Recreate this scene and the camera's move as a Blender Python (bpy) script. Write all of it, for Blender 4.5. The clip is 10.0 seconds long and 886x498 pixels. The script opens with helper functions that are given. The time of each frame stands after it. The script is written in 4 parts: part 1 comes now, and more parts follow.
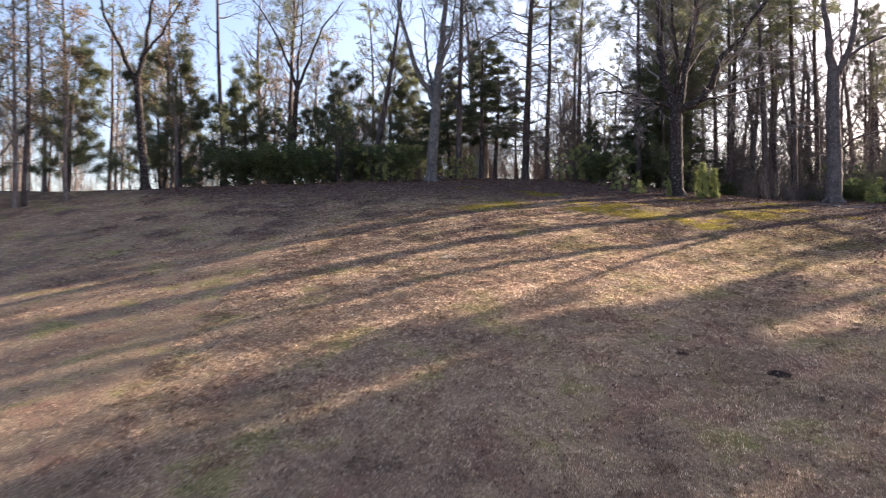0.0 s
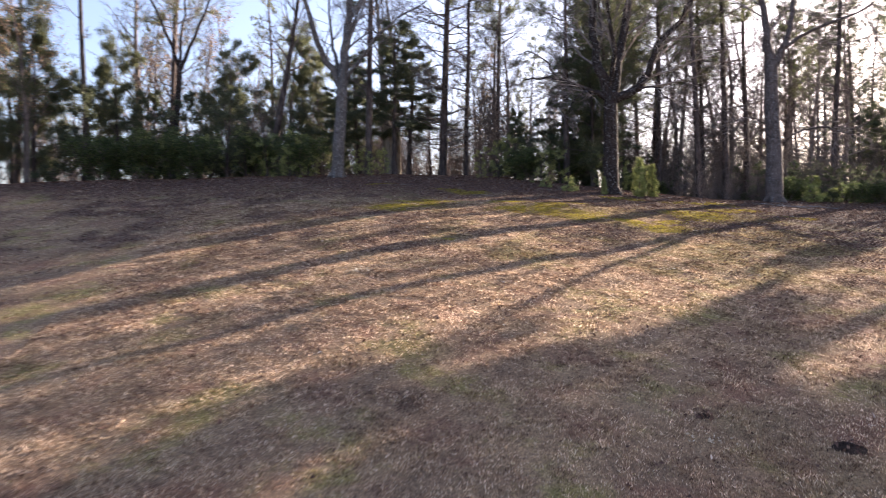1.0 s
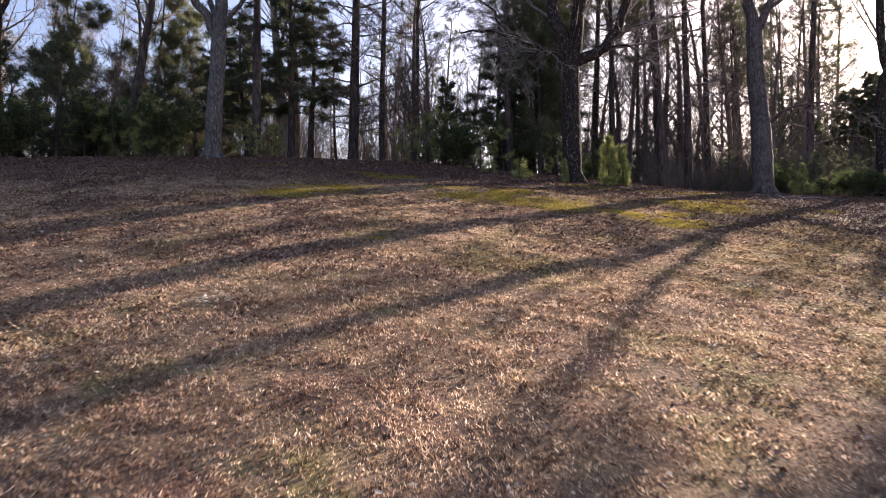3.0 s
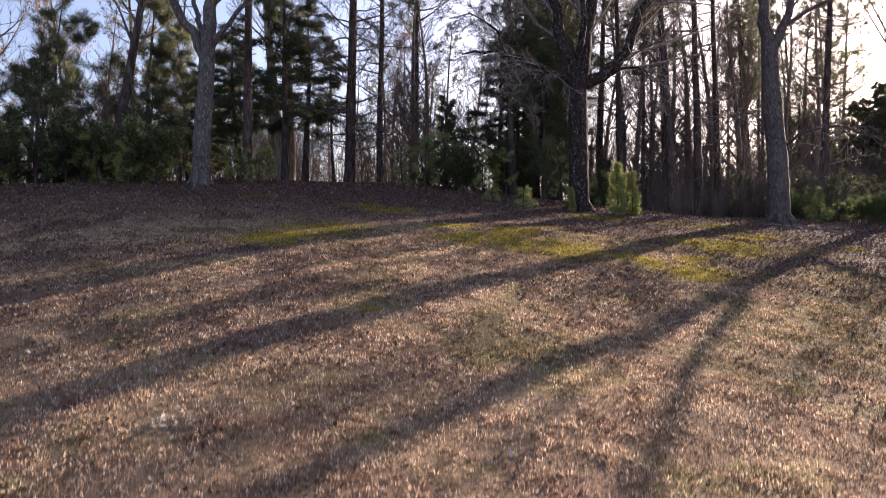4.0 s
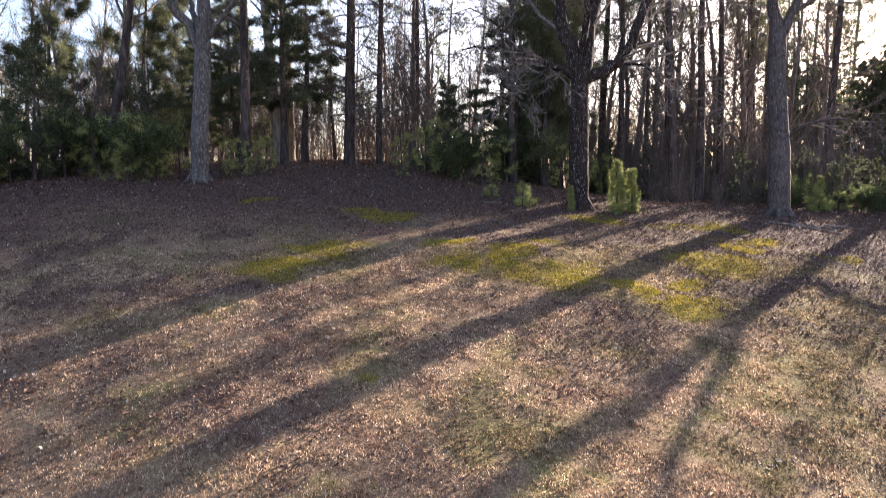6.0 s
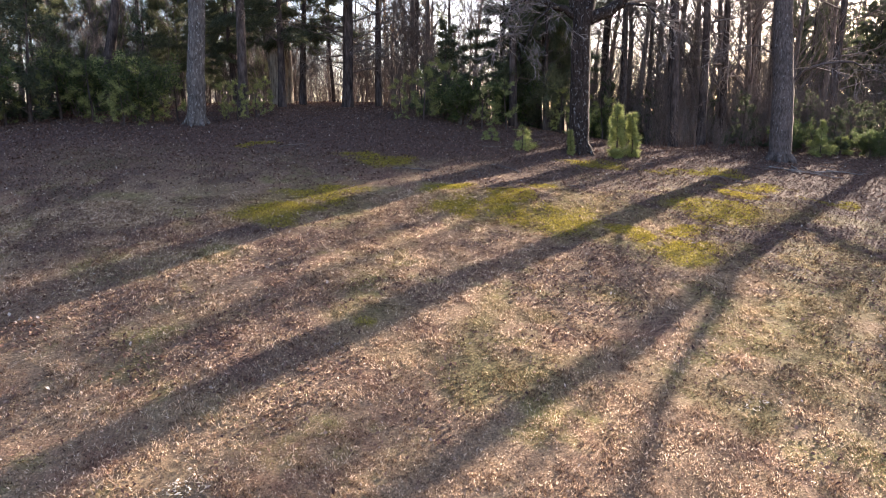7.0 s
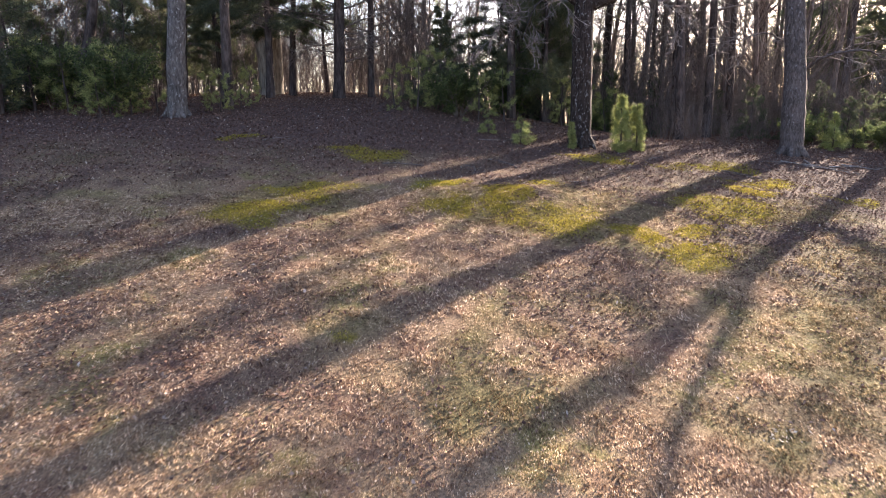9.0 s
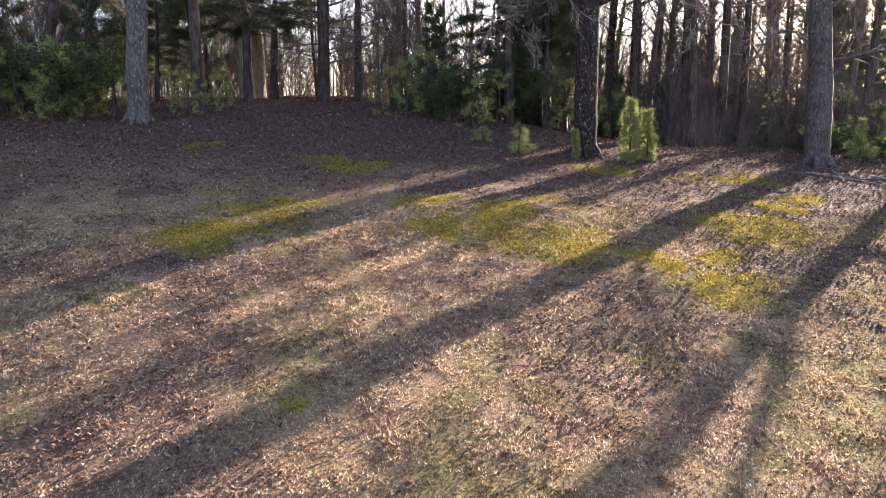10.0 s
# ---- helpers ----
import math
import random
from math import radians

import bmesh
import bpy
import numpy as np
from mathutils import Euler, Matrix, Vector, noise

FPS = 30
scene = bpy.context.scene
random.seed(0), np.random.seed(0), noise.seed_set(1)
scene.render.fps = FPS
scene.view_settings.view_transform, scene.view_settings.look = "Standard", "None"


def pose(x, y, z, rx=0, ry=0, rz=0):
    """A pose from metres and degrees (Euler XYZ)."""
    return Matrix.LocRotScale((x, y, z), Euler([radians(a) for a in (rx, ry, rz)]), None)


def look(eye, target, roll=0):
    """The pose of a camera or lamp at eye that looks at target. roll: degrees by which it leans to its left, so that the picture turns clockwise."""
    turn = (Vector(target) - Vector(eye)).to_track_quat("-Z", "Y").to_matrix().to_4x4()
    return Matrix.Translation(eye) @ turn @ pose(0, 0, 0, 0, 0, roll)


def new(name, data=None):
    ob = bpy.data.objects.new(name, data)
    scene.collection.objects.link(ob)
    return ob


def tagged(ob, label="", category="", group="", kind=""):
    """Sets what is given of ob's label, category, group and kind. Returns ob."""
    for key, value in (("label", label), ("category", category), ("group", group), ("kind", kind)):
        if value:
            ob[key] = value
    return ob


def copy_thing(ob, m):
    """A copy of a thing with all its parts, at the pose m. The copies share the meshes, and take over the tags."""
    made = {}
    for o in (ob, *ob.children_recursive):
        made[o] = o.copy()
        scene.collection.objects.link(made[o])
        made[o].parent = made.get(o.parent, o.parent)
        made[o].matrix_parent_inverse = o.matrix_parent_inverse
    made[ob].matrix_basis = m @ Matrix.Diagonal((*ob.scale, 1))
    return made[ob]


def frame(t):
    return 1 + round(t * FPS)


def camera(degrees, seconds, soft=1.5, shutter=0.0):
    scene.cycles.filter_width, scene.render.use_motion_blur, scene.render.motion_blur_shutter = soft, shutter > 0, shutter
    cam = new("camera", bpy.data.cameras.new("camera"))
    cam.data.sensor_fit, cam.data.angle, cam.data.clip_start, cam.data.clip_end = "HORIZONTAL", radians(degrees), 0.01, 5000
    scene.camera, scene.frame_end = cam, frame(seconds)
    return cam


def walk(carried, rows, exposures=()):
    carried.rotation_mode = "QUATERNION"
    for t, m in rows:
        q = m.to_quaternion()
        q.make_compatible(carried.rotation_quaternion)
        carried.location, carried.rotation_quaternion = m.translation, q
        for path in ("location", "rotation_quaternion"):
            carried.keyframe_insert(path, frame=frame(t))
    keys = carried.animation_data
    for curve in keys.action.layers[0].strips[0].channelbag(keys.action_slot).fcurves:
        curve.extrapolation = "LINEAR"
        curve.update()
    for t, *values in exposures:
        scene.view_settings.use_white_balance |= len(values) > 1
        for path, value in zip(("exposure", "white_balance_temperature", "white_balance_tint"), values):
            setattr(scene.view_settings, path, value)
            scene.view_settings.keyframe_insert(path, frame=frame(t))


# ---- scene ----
cam = camera(64.8, 10.0, soft=0.9, shutter=0.35)
METRES, EYE, TILT, LEAN, TURN = 22.0, 5.3, 0.0, 0.0, 0.0
ROWS = [
    (0.0, 0.0, 0.0, 0.0, -0.0, 0.0, 0.0),
    (0.5, -0.0054, 0.1136, 0.008, -4.38, 0.01, 0.29),
    (1.0, -0.0019, 0.2262, 0.0115, -7.53, 0.01, 0.38),
    (1.5, -0.003, 0.3322, 0.012, -15.37, -0.13, 0.86),
    (2.0, 0.0033, 0.4255, 0.0105, -15.37, -0.06, 0.82),
    (3.5, 0.041, 0.6513, 0.0213, -15.45, 0.25, 0.78),
    (4.0, 0.0466, 0.6605, 0.07, -15.44, 0.02, 0.69),
    (4.5, 0.0495, 0.6627, 0.1291, -15.43, -0.12, 0.66),
    (5.0, 0.0506, 0.6624, 0.1663, -15.42, -0.2, 0.62),
    (5.5, 0.0507, 0.6598, 0.1783, -15.4, -0.23, 0.6),
    (6.0, 0.0511, 0.6555, 0.1773, -15.26, -5.56, 0.54),
    (7.5, 0.0535, 0.6513, 0.1815, -15.19, -10.52, 0.37),
    (8.0, 0.0537, 0.6511, 0.1827, -15.2, -10.87, 0.31),
    (8.5, 0.0576, 0.6605, 0.1808, -15.21, -11.0, 0.34),
    (9.0, 0.0758, 0.7054, 0.1805, -15.24, -10.9, 0.38),
    (9.5, 0.1011, 0.769, 0.1832, -15.26, -10.66, 0.35),
    (10.0, 0.1175, 0.806, 0.183, -15.26, -10.59, 0.3),
]
EXPOSURES = [(0.0, 2.2, 6350, 22.0), (1.0, 2.2, 6350, 24.0), (2.0, 1.75, 6350, 28.0), (3.5, 1.68, 6350, 28.0), (5.5, 2.22, 6350, 23.0), (7.5, 2.55, 6350, 22.0), (10.0, 2.6, 6350, 23.0)]
walk(cam, [(t, pose(0, 0, EYE, TILT, LEAN, TURN) @ pose(METRES * x, METRES * y, METRES * z, 90 + pitch, roll, yaw)) for t, x, y, z, yaw, pitch, roll in ROWS], EXPOSURES)

# ---- sky and sun: low winter afternoon sun behind the woods ----
SUN_AZ, SUN_EL = 57.0, 17.8          # degrees clockwise from +y, degrees up
world = bpy.data.worlds.new("sky")
scene.world = world
world.use_nodes = True
wn = world.node_tree
sky = wn.nodes.new("ShaderNodeTexSky")
sky.sky_type = "NISHITA"
sky.sun_disc = False
sky.sun_elevation = radians(SUN_EL)
sky.sun_rotation = radians(SUN_AZ)
sky.air_density, sky.dust_density, sky.ozone_density = 0.9, 2.0, 1.0
background = wn.nodes["Background"]
background.inputs["Strength"].default_value = 0.081
wn.links.new(sky.outputs["Color"], background.inputs["Color"])
sun = new("sun", bpy.data.lights.new("sun", "SUN"))
sun.data.energy, sun.data.angle, sun.data.color = 5.0, radians(0.53), (1.0, 0.87, 0.66)
sun_dir = Vector((math.sin(radians(SUN_AZ)) * math.cos(radians(SUN_EL)), math.cos(radians(SUN_AZ)) * math.cos(radians(SUN_EL)), math.sin(radians(SUN_EL))))
sun.matrix_world = look(sun_dir * 200, (0, 0, 0))


# ---- materials ----
def material(name, roughness=0.9, specular=0.25):
    m = bpy.data.materials.new(name)
    m.use_nodes = True
    nt = m.node_tree
    b = nt.nodes["Principled BSDF"]
    b.inputs["Roughness"].default_value = roughness
    b.inputs["Specular IOR Level"].default_value = specular
    return m, nt, b


def noise_node(nt, scale, detail=4.0, rough=0.6, stretch=None):
    tc = nt.nodes.new("ShaderNodeTexCoord")
    n = nt.nodes.new("ShaderNodeTexNoise")
    n.inputs["Scale"].default_value, n.inputs["Detail"].default_value, n.inputs["Roughness"].default_value = scale, detail, rough
    if stretch:
        mp = nt.nodes.new("ShaderNodeMapping")
        mp.inputs["Scale"].default_value = stretch
        nt.links.new(tc.outputs["Object"], mp.inputs["Vector"])
        nt.links.new(mp.outputs["Vector"], n.inputs["Vector"])
    else:
        nt.links.new(tc.outputs["Object"], n.inputs["Vector"])
    return n.outputs["Fac"]


def ramp(nt, fac, stops):
    r = nt.nodes.new("ShaderNodeValToRGB")
    el = r.color_ramp.elements
    while len(el) < len(stops):
        el.new(0.5)
    for e, (p, c) in zip(el, stops):
        e.position, e.color = p, (*c, 1)
    nt.links.new(fac, r.inputs["Fac"])
    return r.outputs["Color"]


def mix(nt, fac, a, b, blend="MIX"):
    n = nt.nodes.new("ShaderNodeMix")
    n.data_type, n.blend_type = "RGBA", blend
    for socket, value in ((n.inputs[0], fac), (n.inputs[6], a), (n.inputs[7], b)):
        if isinstance(value, (int, float)):
            socket.default_value = value
        elif isinstance(value, tuple):
            socket.default_value = (*value, 1)
        else:
            nt.links.new(value, socket)
    return n.outputs[2]


def bump(nt, bsdf, height, strength, distance):
    n = nt.nodes.new("ShaderNodeBump")
    n.inputs["Strength"].default_value, n.inputs["Distance"].default_value = strength, distance
    nt.links.new(height, n.inputs["Height"])
    nt.links.new(n.outputs["Normal"], bsdf.inputs["Normal"])


def attribute(nt, name):
    a = nt.nodes.new("ShaderNodeAttribute")
    a.attribute_name = name
    return a.outputs["Fac"]


def island(nt):
    return nt.nodes.new("ShaderNodeNewGeometry").outputs["Random Per Island"]


def lawn_patches(nt):
    """Dormant lawn: tan, reddish and grey-brown drifts with a little olive."""
    big = ramp(nt, noise_node(nt, 0.55, 5, 0.65), [(0.30, (0.17, 0.115, 0.08)), (0.45, (0.29, 0.20, 0.13)), (0.54, (0.35, 0.25, 0.155)), (0.62, (0.29, 0.24, 0.10)), (0.72, (0.21, 0.20, 0.07))])
    red = ramp(nt, noise_node(nt, 0.9, 4, 0.6), [(0.50, (0, 0, 0)), (0.68, (0.8, 0.8, 0.8))])
    return mix(nt, red, big, (0.25, 0.135, 0.095))


def ground_material():
    m, nt, b = material("lawn_soil", 0.95, 0.15)
    col = lawn_patches(nt)
    fine = ramp(nt, noise_node(nt, 26, 5, 0.8), [(0.36, (0.25, 0.23, 0.22)), (0.5, (0.8, 0.8, 0.8)), (0.62, (1.5, 1.45, 1.35))])
    litter = ramp(nt, noise_node(nt, 16, 4, 0.75), [(0.3, (0.055, 0.035, 0.031)), (0.5, (0.115, 0.075, 0.064)), (0.7, (0.20, 0.14, 0.118))])
    col = mix(nt, attribute(nt, "olive"), col, ramp(nt, noise_node(nt, 7, 4, 0.7), [(0.3, (0.13, 0.11, 0.05)), (0.6, (0.27, 0.225, 0.10))]))
    col = mix(nt, attribute(nt, "litter"), col, litter)
    green = ramp(nt, noise_node(nt, 9, 4, 0.7), [(0.3, (0.10, 0.08, 0.02)), (0.55, (0.21, 0.17, 0.026)), (0.75, (0.34, 0.27, 0.036))])
    col = mix(nt, attribute(nt, "moss"), col, green)
    field = ramp(nt, noise_node(nt, 0.12, 4, 0.6), [(0.35, (0.24, 0.17, 0.10)), (0.65, (0.33, 0.25, 0.15))])
    col = mix(nt, attribute(nt, "far_field"), col, field)
    col = mix(nt, 0.8, col, fine, "MULTIPLY")
    nt.links.new(col, b.inputs["Base Color"])
    bump(nt, b, noise_node(nt, 30, 5, 0.75), 0.9, 0.035)
    return m


def blade_material(name, stops, patches=True, rough=0.75, mixing=0.32, glow=0.5, shine=0.3):
    """Thin dry leaf: colour by blade, with some light passing through."""
    m, nt, b = material(name, rough, shine)
    col = ramp(nt, island(nt), stops)
    if patches:
        col = mix(nt, mixing, col, lawn_patches(nt))
        green = ramp(nt, island(nt), [(0.0, (0.065, 0.05, 0.026)), (0.45, (0.155, 0.124, 0.058)), (0.8, (0.255, 0.208, 0.1)), (1.0, (0.43, 0.37, 0.23))])
        col = mix(nt, attribute(nt, "olive"), col, green)
        clump = ramp(nt, attribute(nt, "clump"), [(0.0, (0.40, 0.33, 0.31)), (0.3, (0.82, 0.75, 0.71)), (0.65, (1.1, 1.07, 1.04)), (1.0, (1.55, 1.52, 1.5))])
        col = mix(nt, 1.0, col, clump, "MULTIPLY")
    nt.links.new(col, b.inputs["Base Color"])
    if glow:
        tr = nt.nodes.new("ShaderNodeBsdfTranslucent")
        nt.links.new(col, tr.inputs["Color"])
        ms = nt.nodes.new("ShaderNodeMixShader")
        ms.inputs[0].default_value = glow
        nt.links.new(b.outputs[0], ms.inputs[1])
        nt.links.new(tr.outputs[0], ms.inputs[2])
        nt.links.new(ms.outputs[0], nt.nodes["Material Output"].inputs["Surface"])
    return m


def bark_material(name, dark, mid, light, lichen=None, plates=9.0, stretch=0.16, spread=0.60):
    m, nt, b = material(name, 0.92, 0.15)
    furrow = noise_node(nt, plates, 6, 0.7, (1, 1, stretch))
    col = ramp(nt, furrow, [(0.34, dark), (0.5, mid), (0.66, light)])
    tone = ramp(nt, noise_node(nt, 1.3, 3, 0.6), [(0.3, (0.72, 0.72, 0.72)), (0.7, (1.15, 1.12, 1.1))])
    col = mix(nt, 1.0, col, tone, "MULTIPLY")
    if lichen:
        spots = ramp(nt, noise_node(nt, 13, 4, 0.7, (1, 1, 0.6)), [(spread, (0, 0, 0)), (spread + 0.05, (0.85, 0.85, 0.85))])
        col = mix(nt, spots, col, lichen)
    nt.links.new(col, b.inputs["Base Color"])
    bump(nt, b, furrow, 1.0, 0.06)
    return m


MAT_GROUND = ground_material()
MAT_GRASS = blade_material("dormant_grass", [(0.0, (0.07, 0.044, 0.034)), (0.3, (0.22, 0.148, 0.105)), (0.55, (0.50, 0.375, 0.265)), (0.80, (0.80, 0.655, 0.51)), (0.95, (0.88, 0.78, 0.65)), (1.0, (0.34, 0.31, 0.09))])
MAT_MOSS = blade_material("moss", [(0.0, (0.11, 0.09, 0.022)), (0.5, (0.28, 0.23, 0.033)), (1.0, (0.54, 0.44, 0.065))], False, glow=0.4)
MAT_LEAF = blade_material("dead_leaf", [(0.0, (0.075, 0.044, 0.037)), (0.35, (0.13, 0.076, 0.06)), (0.7, (0.215, 0.132, 0.10)), (0.93, (0.27, 0.18, 0.136)), (0.97, (0.34, 0.26, 0.205)), (1.0, (0.62, 0.54, 0.46))], False, 0.85, glow=0.05, shine=0.08)
MAT_STRAW = blade_material("bleached_leaf", [(0.0, (0.45, 0.38, 0.29)), (0.6, (0.66, 0.58, 0.46)), (1.0, (0.80, 0.73, 0.62))], False, 0.7, glow=0.2)
MAT_SOIL = bark_material("turned_soil", (0.02, 0.013, 0.01), (0.05, 0.033, 0.026), (0.10, 0.068, 0.055), plates=26.0, stretch=1.0)
MAT_OAK = bark_material("oak_bark", (0.06, 0.054, 0.052), (0.135, 0.124, 0.12), (0.22, 0.205, 0.198), (0.31, 0.31, 0.305), 15.0, 0.30, 0.58)
MAT_LICHEN = bark_material("lichened_bark", (0.016, 0.012, 0.011), (0.04, 0.031, 0.028), (0.075, 0.06, 0.055), (0.23, 0.225, 0.225), 11.0, 0.3, 0.575)
MAT_GREYOAK = bark_material("grey_oak_bark", (0.05, 0.042, 0.04), (0.115, 0.098, 0.094), (0.185, 0.16, 0.155), (0.27, 0.262, 0.258), 15.0, 0.30, 0.60)
MAT_PINE = bark_material("pine_bark", (0.03, 0.024, 0.023), (0.085, 0.068, 0.063), (0.16, 0.132, 0.122), plates=7.0, stretch=0.25)
MAT_TWIG = bark_material("twig_bark", (0.09, 0.074, 0.067), (0.19, 0.16, 0.147), (0.31, 0.268, 0.25), plates=14.0)
MAT_OAKTWIG = bark_material("oak_twig_bark", (0.12, 0.105, 0.10), (0.25, 0.225, 0.215), (0.40, 0.37, 0.355), plates=14.0)
MAT_PALE = bark_material("pale_bark", (0.16, 0.135, 0.11), (0.33, 0.29, 0.24), (0.46, 0.42, 0.36))
MAT_NEEDLE = blade_material("pine_needles", [(0.0, (0.055, 0.07, 0.04)), (0.6, (0.125, 0.143, 0.075)), (1.0, (0.24, 0.24, 0.13))], False, 0.5, glow=0.55)
MAT_CEDAR = blade_material("cedar_sprays", [(0.0, (0.05, 0.064, 0.042)), (0.6, (0.105, 0.125, 0.072)), (1.0, (0.20, 0.21, 0.118))], False, 0.55, glow=0.5)
MAT_YOUNG = blade_material("young_needles", [(0.0, (0.16, 0.19, 0.07)), (0.5, (0.32, 0.36, 0.13)), (1.0, (0.52, 0.54, 0.23))], False, 0.45, glow=0.5)
MAT_BROADLEAF = blade_material("evergreen_leaves", [(0.0, (0.042, 0.064, 0.03)), (0.6, (0.095, 0.128, 0.05)), (1.0, (0.19, 0.225, 0.085))], False, 0.6, glow=0.55)
MAT_BROWNLEAF = blade_material("clinging_leaves", [(0.0, (0.13, 0.085, 0.055)), (0.6, (0.27, 0.185, 0.115)), (1.0, (0.42, 0.30, 0.19))], False, 0.6, glow=0.5)


# ---- geometry helpers ----
class Geo:
    """Collects triangles and turns them into one mesh."""

    def __init__(self):
        self.v, self.f, self.n = [], [], 0

    def add(self, verts, tris):
        self.v.append(np.asarray(verts, dtype=np.float64).reshape(-1, 3))
        self.f.append(np.asarray(tris, dtype=np.int64).reshape(-1, 3) + self.n)
        self.n += len(self.v[-1])

    def tube(self, points, radii, sides=6, ripple=0.0, rng=None):
        p = np.asarray(points, dtype=np.float64)
        r = np.asarray(radii, dtype=np.float64)
        t = np.gradient(p, axis=0)
        t /= np.linalg.norm(t, axis=1)[:, None] + 1e-9
        ref = np.array([0.0, 0.0, 1.0]) if abs(t[:, 2]).mean() < 0.75 else np.array([1.0, 0.0, 0.0])
        u = np.cross(t, ref)
        u /= np.linalg.norm(u, axis=1)[:, None] + 1e-9
        w = np.cross(t, u)
        a = np.arange(sides) * 2 * math.pi / sides
        rr = np.repeat(r[:, None], sides, axis=1)
        if ripple:
            rr = rr * (1 + ripple * rng.uniform(-1, 1, rr.shape))
        v = p[:, None] + rr[:, :, None] * (np.cos(a)[None, :, None] * u[:, None] + np.sin(a)[None, :, None] * w[:, None])
        k = len(p)
        i, j = np.meshgrid(np.arange(k - 1), np.arange(sides), indexing="ij")
        q0, q1 = i * sides + j, i * sides + (j + 1) % sides
        q2, q3 = q1 + sides, q0 + sides
        tris = np.concatenate([np.stack([q0, q1, q2], -1).reshape(-1, 3), np.stack([q0, q2, q3], -1).reshape(-1, 3)])
        self.add(v, tris)

    def blades(self, base, side, tip):
        """One triangle a blade: base -/+ side, to tip."""
        v = np.stack([base - side, base + side, tip], axis=1)
        self.add(v, np.arange(len(base) * 3).reshape(-1, 3))

    def leaves(self, centre, a, b):
        """A bent leaf of two triangles about each centre."""
        lift = np.cross(a, b)
        lift /= np.linalg.norm(lift, axis=1)[:, None] + 1e-9
        lift *= np.linalg.norm(b, axis=1)[:, None] * 0.5
        v = np.stack([centre - a, centre + b + lift, centre + a, centre - b + lift], axis=1)
        n = np.arange(len(centre))[:, None] * 4
        self.add(v, np.concatenate([n + np.array([[0, 2, 1]]), n + np.array([[0, 3, 2]])]))

    def mesh(self, name, mat, smooth=False):
        me = bpy.data.meshes.new(name)
        v, f = np.concatenate(self.v), np.concatenate(self.f)
        me.vertices.add(len(v))
        me.vertices.foreach_set("co", v.ravel())
        me.loops.add(f.size)
        me.loops.foreach_set("vertex_index", f.ravel().astype(np.int32))
        me.polygons.add(len(f))
        me.polygons.foreach_set("loop_start", np.arange(0, f.size, 3, dtype=np.int32))
        if smooth:
            me.polygons.foreach_set("use_smooth", np.ones(len(f), dtype=bool))
        me.materials.append(mat)
        me.update(calc_edges=True)
        return me


def part(name, geo, mat, parent, label="", smooth=False, kind=""):
    ob = new(name, geo.mesh(name, mat, smooth))
    ob.parent = parent
    return tagged(ob, label, kind=kind)


def unit(v):
    v = np.asarray(v, dtype=np.float64)
    return v / (np.linalg.norm(v) + 1e-9)


def units(rng, n):
    v = rng.normal(size=(n, 3))
    return v / np.linalg.norm(v, axis=1)[:, None]


def vnoise(x, y, scale, seed):
    """Smooth lattice noise, 0 to 1."""
    table = np.random.default_rng(seed).random((256, 256))
    x, y = np.asarray(x) / scale + 1000.0, np.asarray(y) / scale + 1000.0
    i, j = np.floor(x).astype(int), np.floor(y).astype(int)
    fx, fy = x - i, y - j
    fx, fy = fx * fx * (3 - 2 * fx), fy * fy * (3 - 2 * fy)
    g = lambda a, b: table[a % 256, b % 256]
    return (g(i, j) * (1 - fx) + g(i + 1, j) * fx) * (1 - fy) + (g(i, j + 1) * (1 - fx) + g(i + 1, j + 1) * fx) * fy


def smooth_step(a, b, x):
    t = np.clip((np.asarray(x, dtype=np.float64) - a) / (b - a), 0, 1)
    return t * t * (3 - 2 * t)


# ---- the lie of the land ----
def land(x, y):
    """Height of the ground: a slope up to the woods, easing off under the trees, with fields beyond."""
    x, y = np.asarray(x, dtype=np.float64), np.asarray(y, dtype=np.float64)
    xc, yc = np.clip(x, -40, 60), np.clip(y, -12, 60)
    slope = 0.03 - 0.0296 * xc + 0.2281 * yc
    right = smooth_step(7, 20, x)
    top = (9.75 * (1 - right) + 8.1 * right) + (0.055 * (1 - right) + 0.012 * right) * (np.clip(y, 0, 56) - 42)
    k = 0.3
    h = -k * np.logaddexp(-slope / k, -top / k)
    far = np.clip(y - 58, 0, 120)
    h = h - (1 - right) * 0.045 * far + right * 0.032 * far
    h -= 0.09 * np.logaddexp(0, (1.0 - np.clip(x, -22, 60)) / 0.8) * 0.8 * (1 - 0.55 * smooth_step(27, 41, y))
    h += 0.30 * np.exp(-(((x - 8.2) / 2.6) ** 2 + ((y - 32.6) / 1.5) ** 2)) * 0.6
    h += 0.22 * np.exp(-(((x - 14.5) / 3.0) ** 2 + ((y - 31.6) / 1.4) ** 2)) * 0.7
    return h


def rough_land(x, y):
    near = np.exp(-((np.asarray(y) - 25) / 40.0) ** 2)
    return land(x, y) + near * (0.09 * (vnoise(x, y, 2.6, 5) - 0.5) + 0.03 * (vnoise(x, y, 0.8, 6) - 0.5) + 0.02 * (vnoise(x, y, 0.33, 7) - 0.5))


